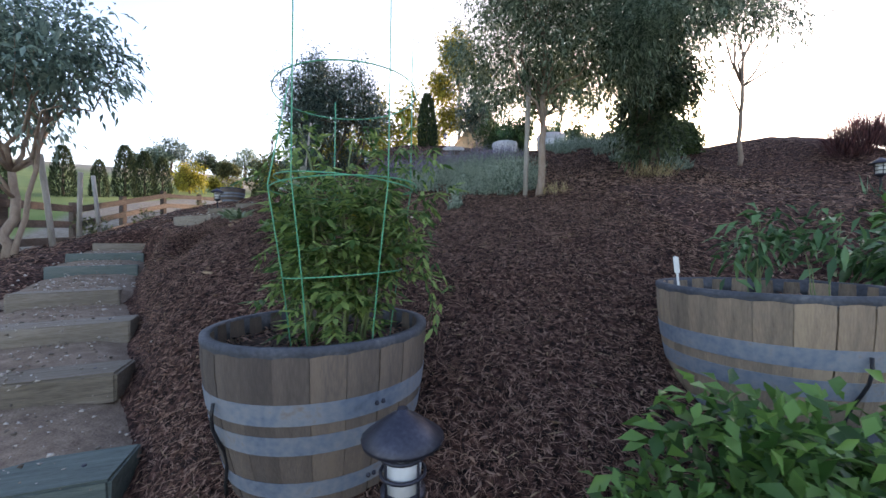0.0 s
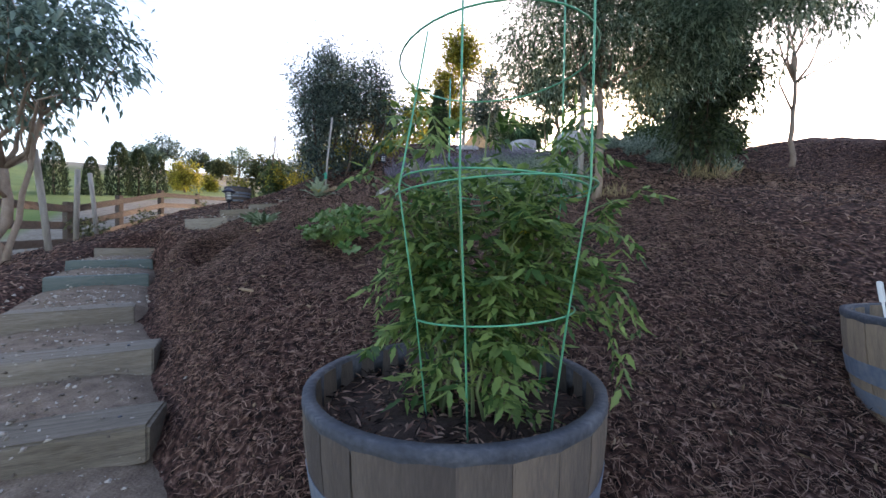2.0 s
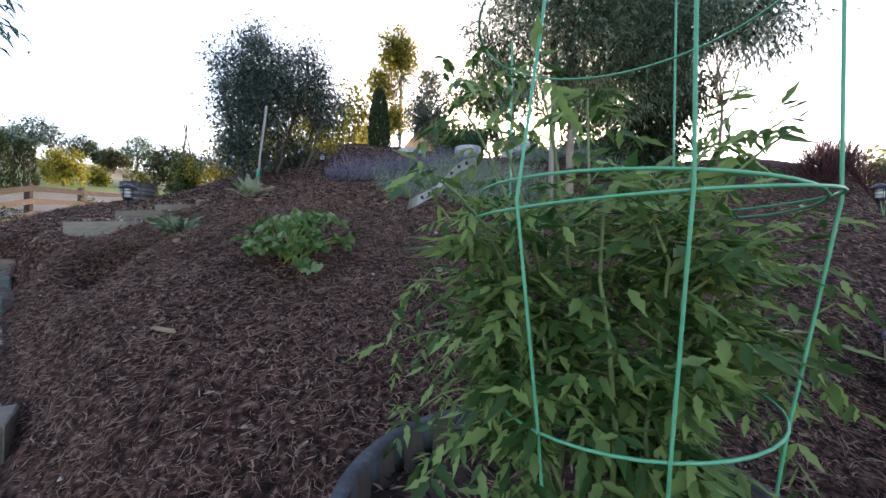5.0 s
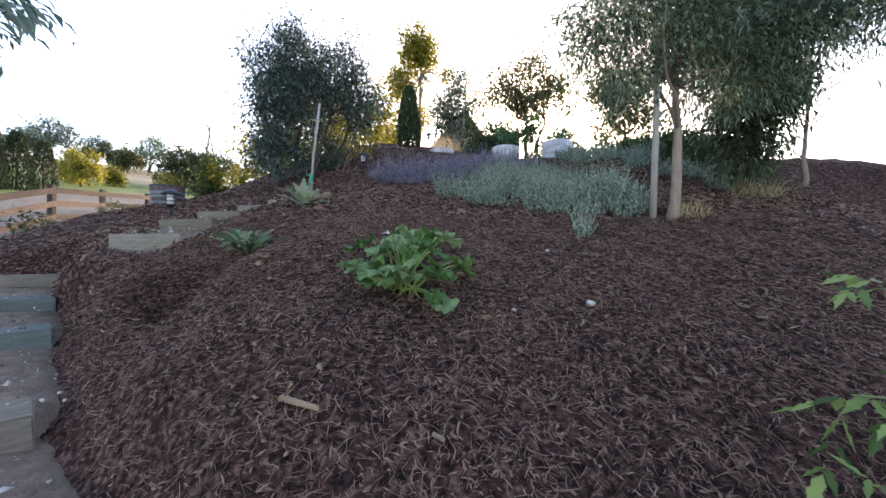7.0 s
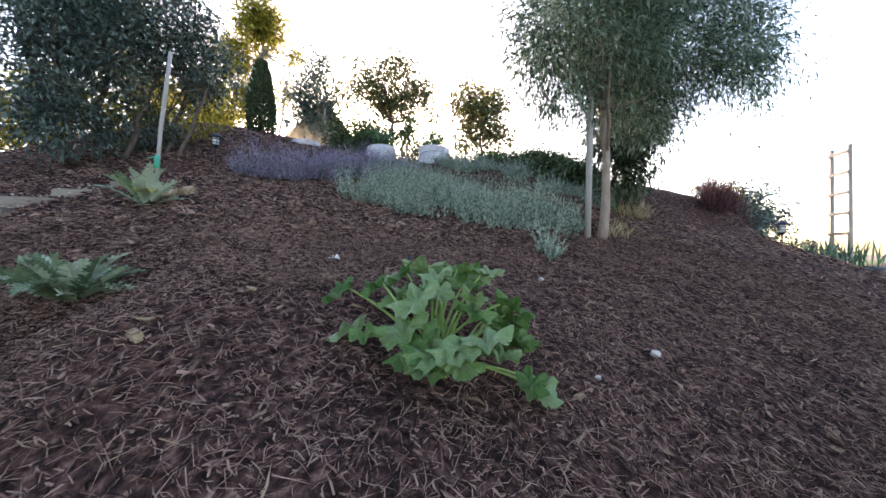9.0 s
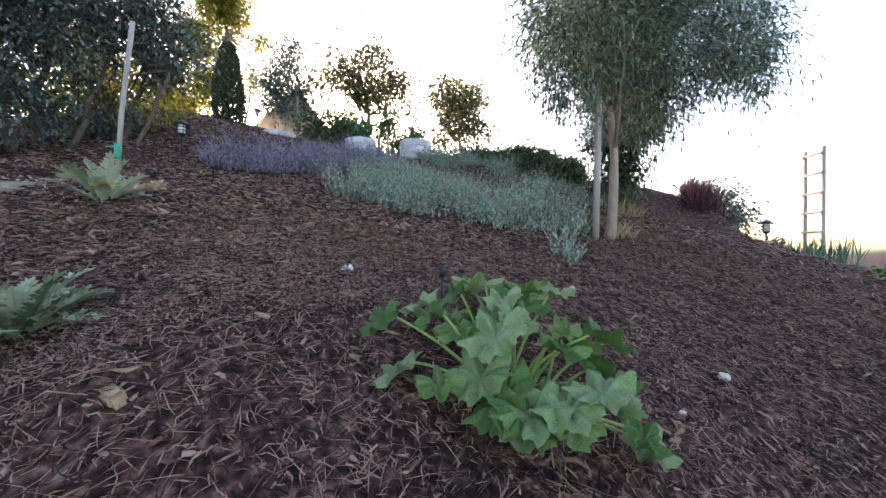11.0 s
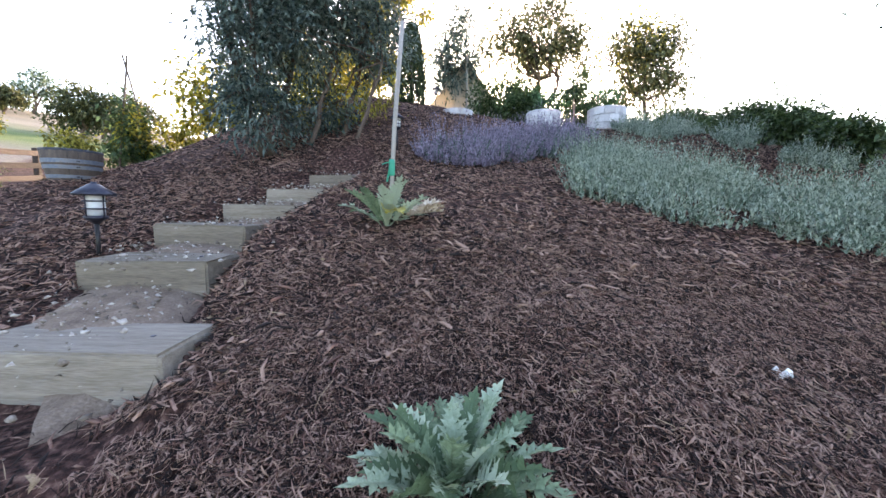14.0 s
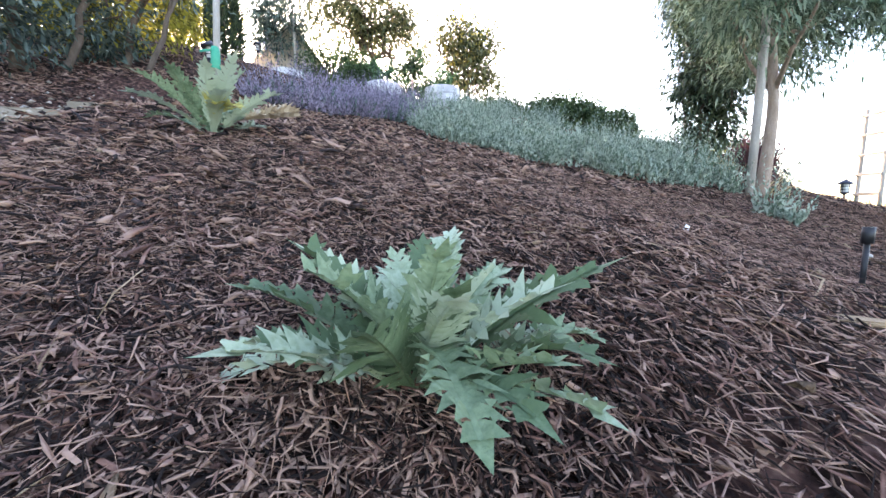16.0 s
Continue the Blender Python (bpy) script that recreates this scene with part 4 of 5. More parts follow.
bank("catmint_plant", [(-0.11, 4.27, 0.11, 0.09)], 130, 0.30, M["catmint"], "small upright grey-green catmint plant in mulch", 0.026)


# ---- artichokes and squash ----
def artichoke_leaf(v, f, base, az, length, rise, width, curl=0.3, bend=0.4, lobes=11):
    """An arching leaf cut into pointed, toothed lobes on both sides of a raised rib."""
    d = Vector((math.cos(az), math.sin(az), 0))
    s = Vector((-math.sin(az), math.cos(az), 0))
    up = Vector((0, 0, 1))
    lean, twist = rng.normal(0, 0.22), rng.normal(0, 0.25)

    def rib(u):
        return Vector(base) + d * length * (u * math.cos(rise * (1 - bend * u))) + up * length * (math.sin(rise) * u - curl * u ** 3) + s * lean * length * u * u * 0.4

    def put(*ps):
        b = len(v)
        v.extend(tuple(p) for p in ps)
        return b
    for i in range(lobes):
        u0, u1 = 0.14 + 0.82 * i / lobes, 0.14 + 0.82 * (i + 1) / lobes
        p0, p1 = rib(u0), rib(u1)
        w = width * (0.25 + 0.9 * math.sin(math.pi * (0.10 + 0.80 * (i + 0.5) / lobes)) ** 1.1) * rng.uniform(0.8, 1.2)
        along = (p1 - p0).normalized()
        nrm = s.cross(along)
        step = (p1 - p0).length
        for sg in (1, -1):
            tilt = 0.45 + sg * twist + rng.normal(0, 0.16)
            q = s * sg * math.cos(tilt) - nrm * math.sin(tilt)
            ruffle = nrm * w * rng.normal(0, 0.16)
            web = 0.34 * w
            elbow = p0 + q * w * 0.62 + along * (step * 0.10 + w * 0.16) + ruffle * 0.5
            tip = p0 + q * w + along * (step * 0.5 + w * 0.55) + ruffle - up * w * 0.10
            inner = p1 + q * w * 0.58 + along * w * 0.16 + ruffle * 0.4 - nrm * w * 0.05
            b = put(p0, p1, p1 + q * web, inner, tip, elbow, p0 + q * web * 1.05)
            for a4 in ((0, 1, 2, 6), (6, 2, 3, 5), (5, 3, 4, 4)):
                quad = a4 if sg < 0 else a4[::-1]
                f.append(tuple(b + k for k in quad))
            notch = p0 + q * w * 0.95 + along * w * 0.12 + ruffle * 0.8
            b = put(elbow - along * step * 0.25, elbow + along * step * 0.2, notch, p0 + q * w * 0.55)
            f.append((b, b + 1, b + 2, b + 3) if sg < 0 else (b + 3, b + 2, b + 1, b))
        r_, lift = s * 0.004 * (1.3 - 0.8 * u0), nrm * -0.0015
        b = put(p0 - r_ + lift, p0 + r_ + lift, p1 + r_ * 0.9 + lift, p1 - r_ * 0.9 + lift)
        f.append((b, b + 1, b + 2, b + 3))
    p0, p1 = rib(0.94), rib(1.07)
    b = put(p0 - s * width * 0.3, rib(0.9), p0 + s * width * 0.3, p1)
    f.append((b, b + 1, b + 2, b + 3))
    p0, p1 = rib(0.0), rib(0.16)
    b = put(p0 - s * 0.007, p0 + s * 0.007, p1 + s * 0.005, p1 - s * 0.005)
    f.append((b, b + 1, b + 2, b + 3))


def artichoke_part(t, name, mat, lab, *shape, **more):
    v, f = [], []
    artichoke_leaf(v, f, *shape, **more)
    quads = [q for q in f if len(set(q)) == 4]
    tris = [tuple(dict.fromkeys(q)) for q in f if len(set(q)) == 3]
    faces = tris + [x for q in quads for x in ((q[0], q[1], q[2]), (q[0], q[2], q[3]))]
    return cloud(name, v, faces, mat, t, lab, smooth=False)


def artichoke(x, y, leaves, size, label, front=0.0, yellow=0, dry=0):
    t = thing("artichoke_plant", x, y, land(x, y) + 0.01, label, "plant", "young artichokes")
    for k in range(leaves):
        q = k / leaves
        az = 2.399963 * k + rng.normal(0, 0.15)
        artichoke_part(t, "leaf", M["silver"], "", (0.03 * math.cos(az) * (1 - q), 0.03 * math.sin(az) * (1 - q), 0), az, size * (1.0 - 0.02 * q) * rng.uniform(0.85, 1.1),
                       0.50 + 0.78 * q ** 0.9 + rng.normal(0, 0.12), size * 0.142, (0.10 + 0.35 * rng.random()) * (1 - 0.7 * q), bend=0.45 - 0.35 * q)
    if front:
        artichoke_part(t, "leaf", M["silver"], "drooping leaf lying on the mulch", (0.03 * math.cos(front), 0.03 * math.sin(front), 0.07), front, size * 0.8, 0.12, size * 0.17, 0.24)
    for k in range(yellow):
        artichoke_part(t, "leaf", M["yellowleaf"], "yellowing leaf", (0.0, -0.03, 0.05), -1.75 + 0.5 * k, size * 0.6, 0.5, size * 0.16, 0.35)
    for k in range(dry):
        artichoke_part(t, "dry_leaf", M["dry"], "withered beige leaf lying on mulch", (0.07, -0.05, 0.05), -0.45 + 0.3 * k, size * 0.85, 0.16 + 0.12 * k, size * 0.17, 0.02)
    return t


artichoke(-2.37, 4.23, 34, 0.206, "silvery green young artichoke plant with toothed leaves", -2.05)
artichoke(-2.36, 5.55, 14, 0.27, "artichoke plant with yellowing and withered beige leaves", 0.0, 2, 3)

squash = thing("squash_plant", -1.39, 3.42, land(-1.39, 3.42), "bushy green zucchini plant with broad lobed leaves", "plant", size=0.93)
N_Z = 36
for k in range(N_Z + 10):
    q = k / N_Z
    az = 2.399963 * k + 0.5 + rng.normal(0, 0.3)
    root = Vector((rng.normal(0.03, 0.03), rng.normal(0.05, 0.04), -0.01))
    reach = 0.34 - 0.31 * q + rng.normal(0, 0.035)
    top = Vector((0.07 + reach * math.cos(az), 0.11 + reach * math.sin(az) * 1.1, 0.08 + 0.17 * q ** 0.6 + rng.normal(0, 0.035) + 0.05 + 0.38 * reach * math.sin(az)))
    if k >= N_Z:      # low leaves at the front of the clump
        az = rng.uniform(-2.7, -0.3)
        reach = rng.uniform(0.06, 0.24)
        top = Vector((0.05 + reach * math.cos(az), 0.04 + reach * math.sin(az), rng.uniform(0.07, 0.17)))
    bm = bmesh.new()
    pts = [root.lerp(top, i / 5) + Vector((0, 0, 0.035 * math.sin(math.pi * i / 5))) for i in range(6)]
    tube_into(bm, pts, [0.0058 - 0.0005 * i for i in range(6)], 7)
    stalk = part("stalk", bm, M["zstem"], squash, "pale green ribbed stalk")
    R_ = rng.uniform(0.038, 0.085)
    v, f = [tuple(top)], []
    out = Vector((math.cos(az), math.sin(az), rng.normal(-0.45, 0.3))).normalized()
    sd = Vector((-math.sin(az), math.cos(az), rng.normal(0, 0.35))).normalized()
    up = sd.cross(out) * -1
    m_ = 66
    for ring_i in (0.5, 1.0):
        for j in range(m_):
            a = math.pi * 2 * j / m_
            lobe = 1 + 0.13 * math.cos(5 * a) + 0.06 * math.cos(15 * a + k) + 0.05 * math.cos(22 * a)
            notch = 1 - 0.55 * math.exp(-((a - math.pi) / 0.25) ** 2)
            r = R_ * ring_i * (lobe if ring_i == 1 else 1) * notch
            p = top + out * (r * math.cos(a) + R_ * 0.45) + sd * r * math.sin(a) + up * (0.012 * math.cos(5 * a) * ring_i + 0.22 * abs(r * math.sin(a)) - 0.10 * r * ring_i + 0.008 * math.sin(9 * a + k))
            v.append(tuple(p))
    v[0] = tuple(top + out * R_ * 0.45 + Vector((0, 0, -0.012)))
    for j in range(m_):
        j2 = (j + 1) % m_
        f += [(0, 1 + j, 1 + j2), (1 + j, 1 + m_ + j, 1 + m_ + j2), (1 + j, 1 + m_ + j2, 1 + j2)]
    cloud("leaf_blade", v, f, M["zucchini"], stalk, "broad lobed squash leaf", smooth=True)

bm = bmesh.new()
tube_into(bm, [(0, 0, -0.03), (0, 0, 0.13)], 0.006, 8)
tube_into(bm, [(0, 0, 0.12), (0, 0, 0.16)], 0.012, 8)
drip = part("drip_emitter", bm, M["black"])
drip.location = (-1.24, 3.93, land(-1.24, 3.93))
tagged(drip, "black drip irrigation emitter stake behind the squash", "irrigation")

# leaning stake with green tape, plant tag, sprinkler
stake = thing("plant_stake", -2.33, 5.67, land(-2.33, 5.67), "tall pale leaning wooden stake tied with green tape", "stake")
bm = bmesh.new()
tube_into(bm, [(0, 0, -0.1), (0.03, 0.03, 0.5), (0.08, 0.08, 1.09)], 0.013, 10)
part("pole", bm, M["pole"], stake)
bm = bmesh.new()
lathe(bm, [(0.0145, 0.24), (0.017, 0.25), (0.0175, 0.31), (0.0145, 0.33)], 12)
box(bm, 0.012, 0.002, 0.09, pose(-0.018, 0.0, 0.25, 0, 14, 30))
box(bm, 0.05, 0.012, 0.006, pose(-0.03, 0, 0.31, 0, -20, 0))
part("tape", bm, M["tape"], stake, "knotted green nursery tape").location = (0.014, 0.014, 0)
bm = bmesh.new()
box(bm, 0.028, 0.012, 0.075, Matrix.Translation((0, 0, 0.12)), 0.003)
box(bm, 0.008, 0.006, 0.12, Matrix.Translation((0, 0, 0.03)))
tagp = part("plant_tag", bm, M["tag"])
tagp.matrix_world = pose(1.05, 2.17, 0.96, -8, 4, 30)
tagged(tagp, "white plastic plant tag standing in mulch", "tag")


# ---- stone ring planters ----
def ring_planter(x, y, r, h, courses, label, mat=None):
    t = thing("stone_ring_planter", x, y, land(x, y) - 0.09, label, "planter", "stacked block planters")
    nb = 12
    bm = bmesh.new()
    a = math.pi / nb * 0.985
    hh = h / courses * 0.965
    qs = []
    for zz in (0, hh):
        for rr, b in ((r, -a), (r * 1.012, 0), (r, a), (r * 0.8, a), (r * 0.8, -a)):
            qs.append(bm.verts.new((rr * math.cos(b), rr * math.sin(b), zz)))
    for k in range(5):
        bm.faces.new((qs[k], qs[(k + 1) % 5], qs[5 + (k + 1) % 5], qs[5 + k]))
    bm.faces.new(qs[4::-1])
    bm.faces.new(qs[5:])
    bmesh.ops.bevel(bm, geom=list(bm.edges), offset=0.006, segments=1, affect="EDGES")
    me = bpy.data.meshes.new("block")
    bm.to_mesh(me)
    bm.free()
    me.materials.append(M["stone"])
    for c_ in range(courses):
        for k in range(nb):
            o = new("block", me)
            o.parent = t
            o.matrix_basis = pose(0, 0, c_ * h / courses, 0, 0, 360 / nb * (k + 0.5 * (c_ % 2))) @ Matrix.Scale(rng.uniform(0.985, 1.01), 4)
    bm = bmesh.new()
    bmesh.ops.create_circle(bm, cap_ends=True, radius=r * 0.82, segments=24, matrix=Matrix.Translation((0, 0, h - 0.05)))
    part("soil", bm, M["soil"], t)
    return t


SL = "round pale grey stacked concrete block planter on the hilltop"
ring_planter(0.96, 9.87, 0.31, 0.36, 3, SL)
ring_planter(2.02, 9.5, 0.33, 0.42, 3, SL)
ring_planter(-0.39, 10.84, 0.31, 0.12, 1, SL)


# ---- trees ----
def tree(name, x, y, trunks, blobs, count, leaf, width, mat, bark, label, category="tree", clump=22, spread=0.2, droop=0.3, shell=0.5, extra=None, z=None, group="", size=1.0):
    """trunks: (base dx, dy, top dx, dy, top z, radius). blobs: crown ellipsoids above the base."""
    t = thing(name, x, y, land(x, y) if z is None else z, label, category, group, size=size)
    for bx, by, tx, ty, tz, r in trunks:
        bm = bmesh.new()
        pts = [Vector((bx, by, -0.08)).lerp(Vector((tx, ty, tz)), k / 6) + Vector(rng.normal(0, r * 0.5 if 0 < k < 6 else 0, 3)) for k in range(7)]
        tube_into(bm, pts, [r * (1.25 if k == 0 else 1 - 0.07 * k) for k in range(7)], 9)
        near = sorted(blobs, key=lambda b: (b[0] - tx) ** 2 + (b[1] - ty) ** 2)[:5]
        tips = []
        for b in near:
            for _ in range(3):
                d = rng.normal(0, 0.5, 3)
                tips.append((b[0] + d[0] * b[3], b[1] + d[1] * b[4], b[2] + d[2] * b[5]))
        part("trunk", bm, bark, t)
        limbs(pts[-1], tips[::2], r * 0.5, bark, t, 0.22, 5)
        limbs(pts[4], tips[1:3], r * 0.4, bark, t, 0.22, 5)
    crown("crown", blobs, count, leaf, width, mat, t, clump, spread, shell, droop)
    if extra:
        crown("crown", extra[0], extra[1], leaf, width, extra[2], t, clump, spread, shell, droop, extra[3])
    return t


# multi-stemmed grey-green tree left of the crest
tree("multi_stem_tree", -3.15, 8.4, [(-0.3, 0, -0.6, 0.0, 1.1, 0.035), (-0.1, 0.1, 0.0, 0.1, 1.2, 0.04), (0.15, 0, 0.45, 0.1, 1.1, 0.03), (0.45, 0.2, 0.75, 0.3, 1.2, 0.032), (0.62, 0, 0.95, -0.05, 1.0, 0.025), (-0.2, -0.1, -0.35, -0.2, 1.0, 0.03)],
     [(-0.36, 0, 1.45, 0.52, 0.55, 0.75), (-0.1, 0.1, 1.95, 0.6, 0.55, 0.55), (0.55, 0.1, 1.7, 0.6, 0.5, 0.6), (0.95, 0.2, 1.3, 0.42, 0.4, 0.5), (-0.42, -0.1, 0.75, 0.4, 0.4, 0.55), (0.1, 0, 1.2, 0.6, 0.5, 0.5), (-0.3, -0.15, 0.35, 0.5, 0.35, 0.35), (-0.2, 0, 2.35, 0.25, 0.25, 0.3), (-0.75, 0, 2.05, 0.22, 0.2, 0.28), (0.7, 0, 2.25, 0.2, 0.2, 0.25), (0.3, 0.3, 0.5, 0.5, 0.3, 0.4)],
     # extra crown: backlight at the lower right painted as yellow leaves
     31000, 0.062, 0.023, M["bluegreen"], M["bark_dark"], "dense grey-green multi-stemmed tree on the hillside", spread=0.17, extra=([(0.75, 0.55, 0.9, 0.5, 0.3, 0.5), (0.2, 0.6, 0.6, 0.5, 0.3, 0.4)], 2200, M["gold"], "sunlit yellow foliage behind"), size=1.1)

# olive-like tree with its support post
tree("young_olive_tree", 0.84, 4.51, [(0, 0, 0.07, 0.03, 1.25, 0.05)],
     [(-0.45, 0.1, 1.35, 0.45, 0.4, 0.3), (0.55, 0.1, 1.35, 0.55, 0.5, 0.35), (0.1, 0, 1.75, 0.75, 0.7, 0.45), (0.75, 0.1, 1.85, 0.65, 0.6, 0.5), (-0.6, -0.05, 1.85, 0.55, 0.5, 0.42), (0.2, 0, 2.35, 0.9, 0.8, 0.55), (1.15, 0.1, 1.6, 0.45, 0.4, 0.4), (-0.3, 0, 2.6, 0.7, 0.6, 0.5), (-0.85, 0, 1.6, 0.3, 0.3, 0.3), (0.8, 0, 2.6, 0.7, 0.6, 0.5), (0.95, -0.4, 1.75, 0.5, 0.45, 0.4), (1.35, -0.6, 1.95, 0.45, 0.4, 0.4), (1.25, -0.5, 2.45, 0.55, 0.5, 0.45), (1.5, -0.75, 1.55, 0.28, 0.25, 0.25), (1.75, -0.55, 2.0, 0.45, 0.4, 0.45), (2.05, -0.5, 1.85, 0.3, 0.3, 0.3), (1.7, -0.4, 2.5, 0.5, 0.4, 0.4), (-0.2, 0, 3.1, 0.8, 0.6, 0.45), (0.8, 0, 3.1, 0.9, 0.6, 0.45)],
     66000, 0.065, 0.015, M["olive"], M["bark"], "young olive tree with silvery narrow leaves beside a post", spread=0.19, droop=0.4, size=0.88)
post = thing("tree_stake", 0.70, 4.54, land(0.70, 4.54), "weathered round wooden tree stake beside the olive", "stake")
bm = bmesh.new()
tube_into(bm, [(0, 0, -0.1), (0.03, 0.0, 0.7), (0.06, 0.01, 1.5)], 0.026, 12)
part("post", bm, M["pole"], post)
bm = bmesh.new()
tube_into(bm, [(0.06, 0.03, 1.2), (0.2, 0.09, 1.22), (0.34, 0.17, 1.2)], 0.008, 6)
part("tie", bm, M["black"], post, "black rubber tree tie")

tree("laurel_tree", 2.35, 5.3, [(0, 0, 0.05, 0, 1.9, 0.045), (0.12, 0.05, 0.2, 0.05, 1.6, 0.03), (-0.12, 0, -0.2, 0, 1.5, 0.03)],
     [(0, 0, 0.55, 0.42, 0.42, 0.45), (0.05, 0, 1.2, 0.58, 0.55, 0.6), (0.1, 0, 1.9, 0.6, 0.55, 0.6), (0.0, 0, 2.6, 0.55, 0.5, 0.6), (0.55, 0, 1.5, 0.35, 0.3, 0.4), (-0.3, 0, 2.2, 0.4, 0.4, 0.5)],
     15000, 0.085, 0.03, M["laurel"], M["bark_dark"], "tall dense dark-leaved laurel tree reaching to the ground", spread=0.17, droop=0.5, shell=0.45, size=0.85)

tree("slender_birch", 3.9, 6.0, [(0, 0, 0.06, 0, 1.15, 0.034)],
     [(-0.45, 0, 2.35, 0.45, 0.4, 0.4), (0.4, 0, 2.3, 0.5, 0.45, 0.4), (0.05, 0, 2.7, 0.6, 0.5, 0.5), (0.8, 0, 2.0, 0.3, 0.3, 0.3), (-0.2, 0, 3.1, 0.5, 0.4, 0.4), (-0.8, 0, 2.0, 0.25, 0.25, 0.35)],
     7000, 0.055, 0.02, M["bluegreen"], M["bark"], "slender grey-barked birch with an airy weeping crown", clump=14, spread=0.2, droop=0.8, size=0.95)

tree("broadleaf_tree", -5.5, 4.5, [(0, 0, 0.06, 0, 1.0, 0.06), (0.05, 0.0, 0.42, 0.05, 1.55, 0.03)],
     [(0.0, 0, 1.85, 0.6, 0.6, 0.42), (0.75, 0, 2.1, 0.55, 0.5, 0.4), (0.2, 0, 2.4, 0.85, 0.8, 0.6), (-0.6, 0, 2.0, 0.7, 0.6, 0.7), (0.9, 0, 2.55, 0.5, 0.45, 0.45), (-0.3, 0, 2.9, 0.8, 0.7, 0.5), (1.3, 0, 2.1, 0.25, 0.25, 0.25)],
     8000, 0.095, 0.036, M["citrus"], M["bark"], "leafy broad-crowned garden tree beside two stakes", clump=14, spread=0.19, droop=0.4, size=1.05)
for x, y, lx, h in ((-5.5, 5.0, -0.2, 1.25), (-6.4, 6.1, 0.04, 1.1), (-7.2, 7.2, -0.15, 1.2)):
    s_ = thing("tree_stake", x, y, land(x, y), "grey weathered leaning tree stake", "stake", "left tree stakes")
    bm = bmesh.new()
    tube_into(bm, [(0, 0, -0.1), (lx * 0.5, 0, h * 0.5), (lx, 0, h)], 0.034, 8)
    part("post", bm, M["pole"], s_)
leaf_bush("young_shrub", -7.4, 7.3, land(-7.4, 7.3), [(0, 0, 0.25, 0.3, 0.3, 0.2)], 350, 0.06, 0.035, M["mixleaf"], "small yellow-green shrub in front of the fence", stalks=6)
leaf_bush("young_shrub", -8.3, 9.4, land(-8.3, 9.4), [(0, 0, 0.3, 0.35, 0.3, 0.25)], 350, 0.06, 0.035, M["mixleaf"], "small yellow-green shrub in front of the fence", stalks=6)
leaf_bush("young_shrub", -8.3, 11.4, land(-8.3, 11.4), [(0, 0, 0.3, 0.35, 0.3, 0.25)], 350, 0.06, 0.035, M["mixleaf"], "small yellow-green shrub in front of the fence", stalks=6)


def cypress(x, y, r, h, label, n=5200, z=None, group="", mat="cypress"):
    t = thing("cypress", x, y, land(x, y) if z is None else z, label, "tree", group)
    bm = bmesh.new()
    tube_into(bm, [(0, 0, -0.1), (0, 0, h * 0.8)], [r * 0.12, r * 0.04], 7)
    part("trunk", bm, M["bark_dark"], t)
    u = rng.random(n)
    prof = (1 - u) ** 0.42 * np.minimum(1, 0.8 + 0.9 * u)
    a = rng.uniform(0, 6.283, n)
    rr = r * prof * (0.72 + 0.30 * rng.random(n)) * (1 + 0.08 * np.sin(5 * a + 9 * u))
    base = np.stack([rr * np.cos(a), rr * np.sin(a), u * h * 0.97 - 0.05 * h], 1)
    way = np.stack([np.cos(a) * 0.5, np.sin(a) * 0.5, np.ones(n)], 1) + rng.normal(0, 0.25, (n, 3))
    v, f = leaf_array(base, way, h * 0.055 * (0.6 + 0.8 * rng.random(n)), h * 0.016, -0.1, 0.3)
    cloud("crown", v, f, M[mat], t)
    return t


cypress(-1.2, 11.5, 0.32, 1.65, "narrow dark green cypress standing on the hill crest")
for x, y, h in ((-17.3, 17.8, 2.7), (-17.1, 18.7, 2.5), (-16.9, 19.6, 2.3), (-17.2, 16.4, 1.8), (-17.6, 15.2, 2.3), (-18.4, 13.4, 2.4), (-13.4, 22.5, 1.1)):
    cypress(x, y, h * 0.22, h, "dark green cypress in a row beyond the fence", 2600, group="row of far cypresses")

# trees along and behind the crest
tree("crest_tree", 2.55, 13.0, [(0, 0, 0, 0, 1.0, 0.06), (0.1, 0, 0.4, 0, 1.1, 0.04)], [(-0.1, 0, 1.5, 0.8, 0.6, 0.4), (0.6, 0, 1.85, 0.55, 0.5, 0.38), (-0.6, 0, 1.85, 0.5, 0.5, 0.36), (0.05, 0, 2.3, 0.55, 0.45, 0.28), (-0.95, 0, 1.35, 0.35, 0.3, 0.25), (1.0, 0, 1.35, 0.35, 0.3, 0.28)], 7000, 0.075, 0.038, M["mixleaf"], M["bark_dark"], "airy brown-green tree on the hill crest", clump=9, spread=0.22, shell=0.3, size=1.42)
# extra crown: sunlight at the top painted by yellow leaves
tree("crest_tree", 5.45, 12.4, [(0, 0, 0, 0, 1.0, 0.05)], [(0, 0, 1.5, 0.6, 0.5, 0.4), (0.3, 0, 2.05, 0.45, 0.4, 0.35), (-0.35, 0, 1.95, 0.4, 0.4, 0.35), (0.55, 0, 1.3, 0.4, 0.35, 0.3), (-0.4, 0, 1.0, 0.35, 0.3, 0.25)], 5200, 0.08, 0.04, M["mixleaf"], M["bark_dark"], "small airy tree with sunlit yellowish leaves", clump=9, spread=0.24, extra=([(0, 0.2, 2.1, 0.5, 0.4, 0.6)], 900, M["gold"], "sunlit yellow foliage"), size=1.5)
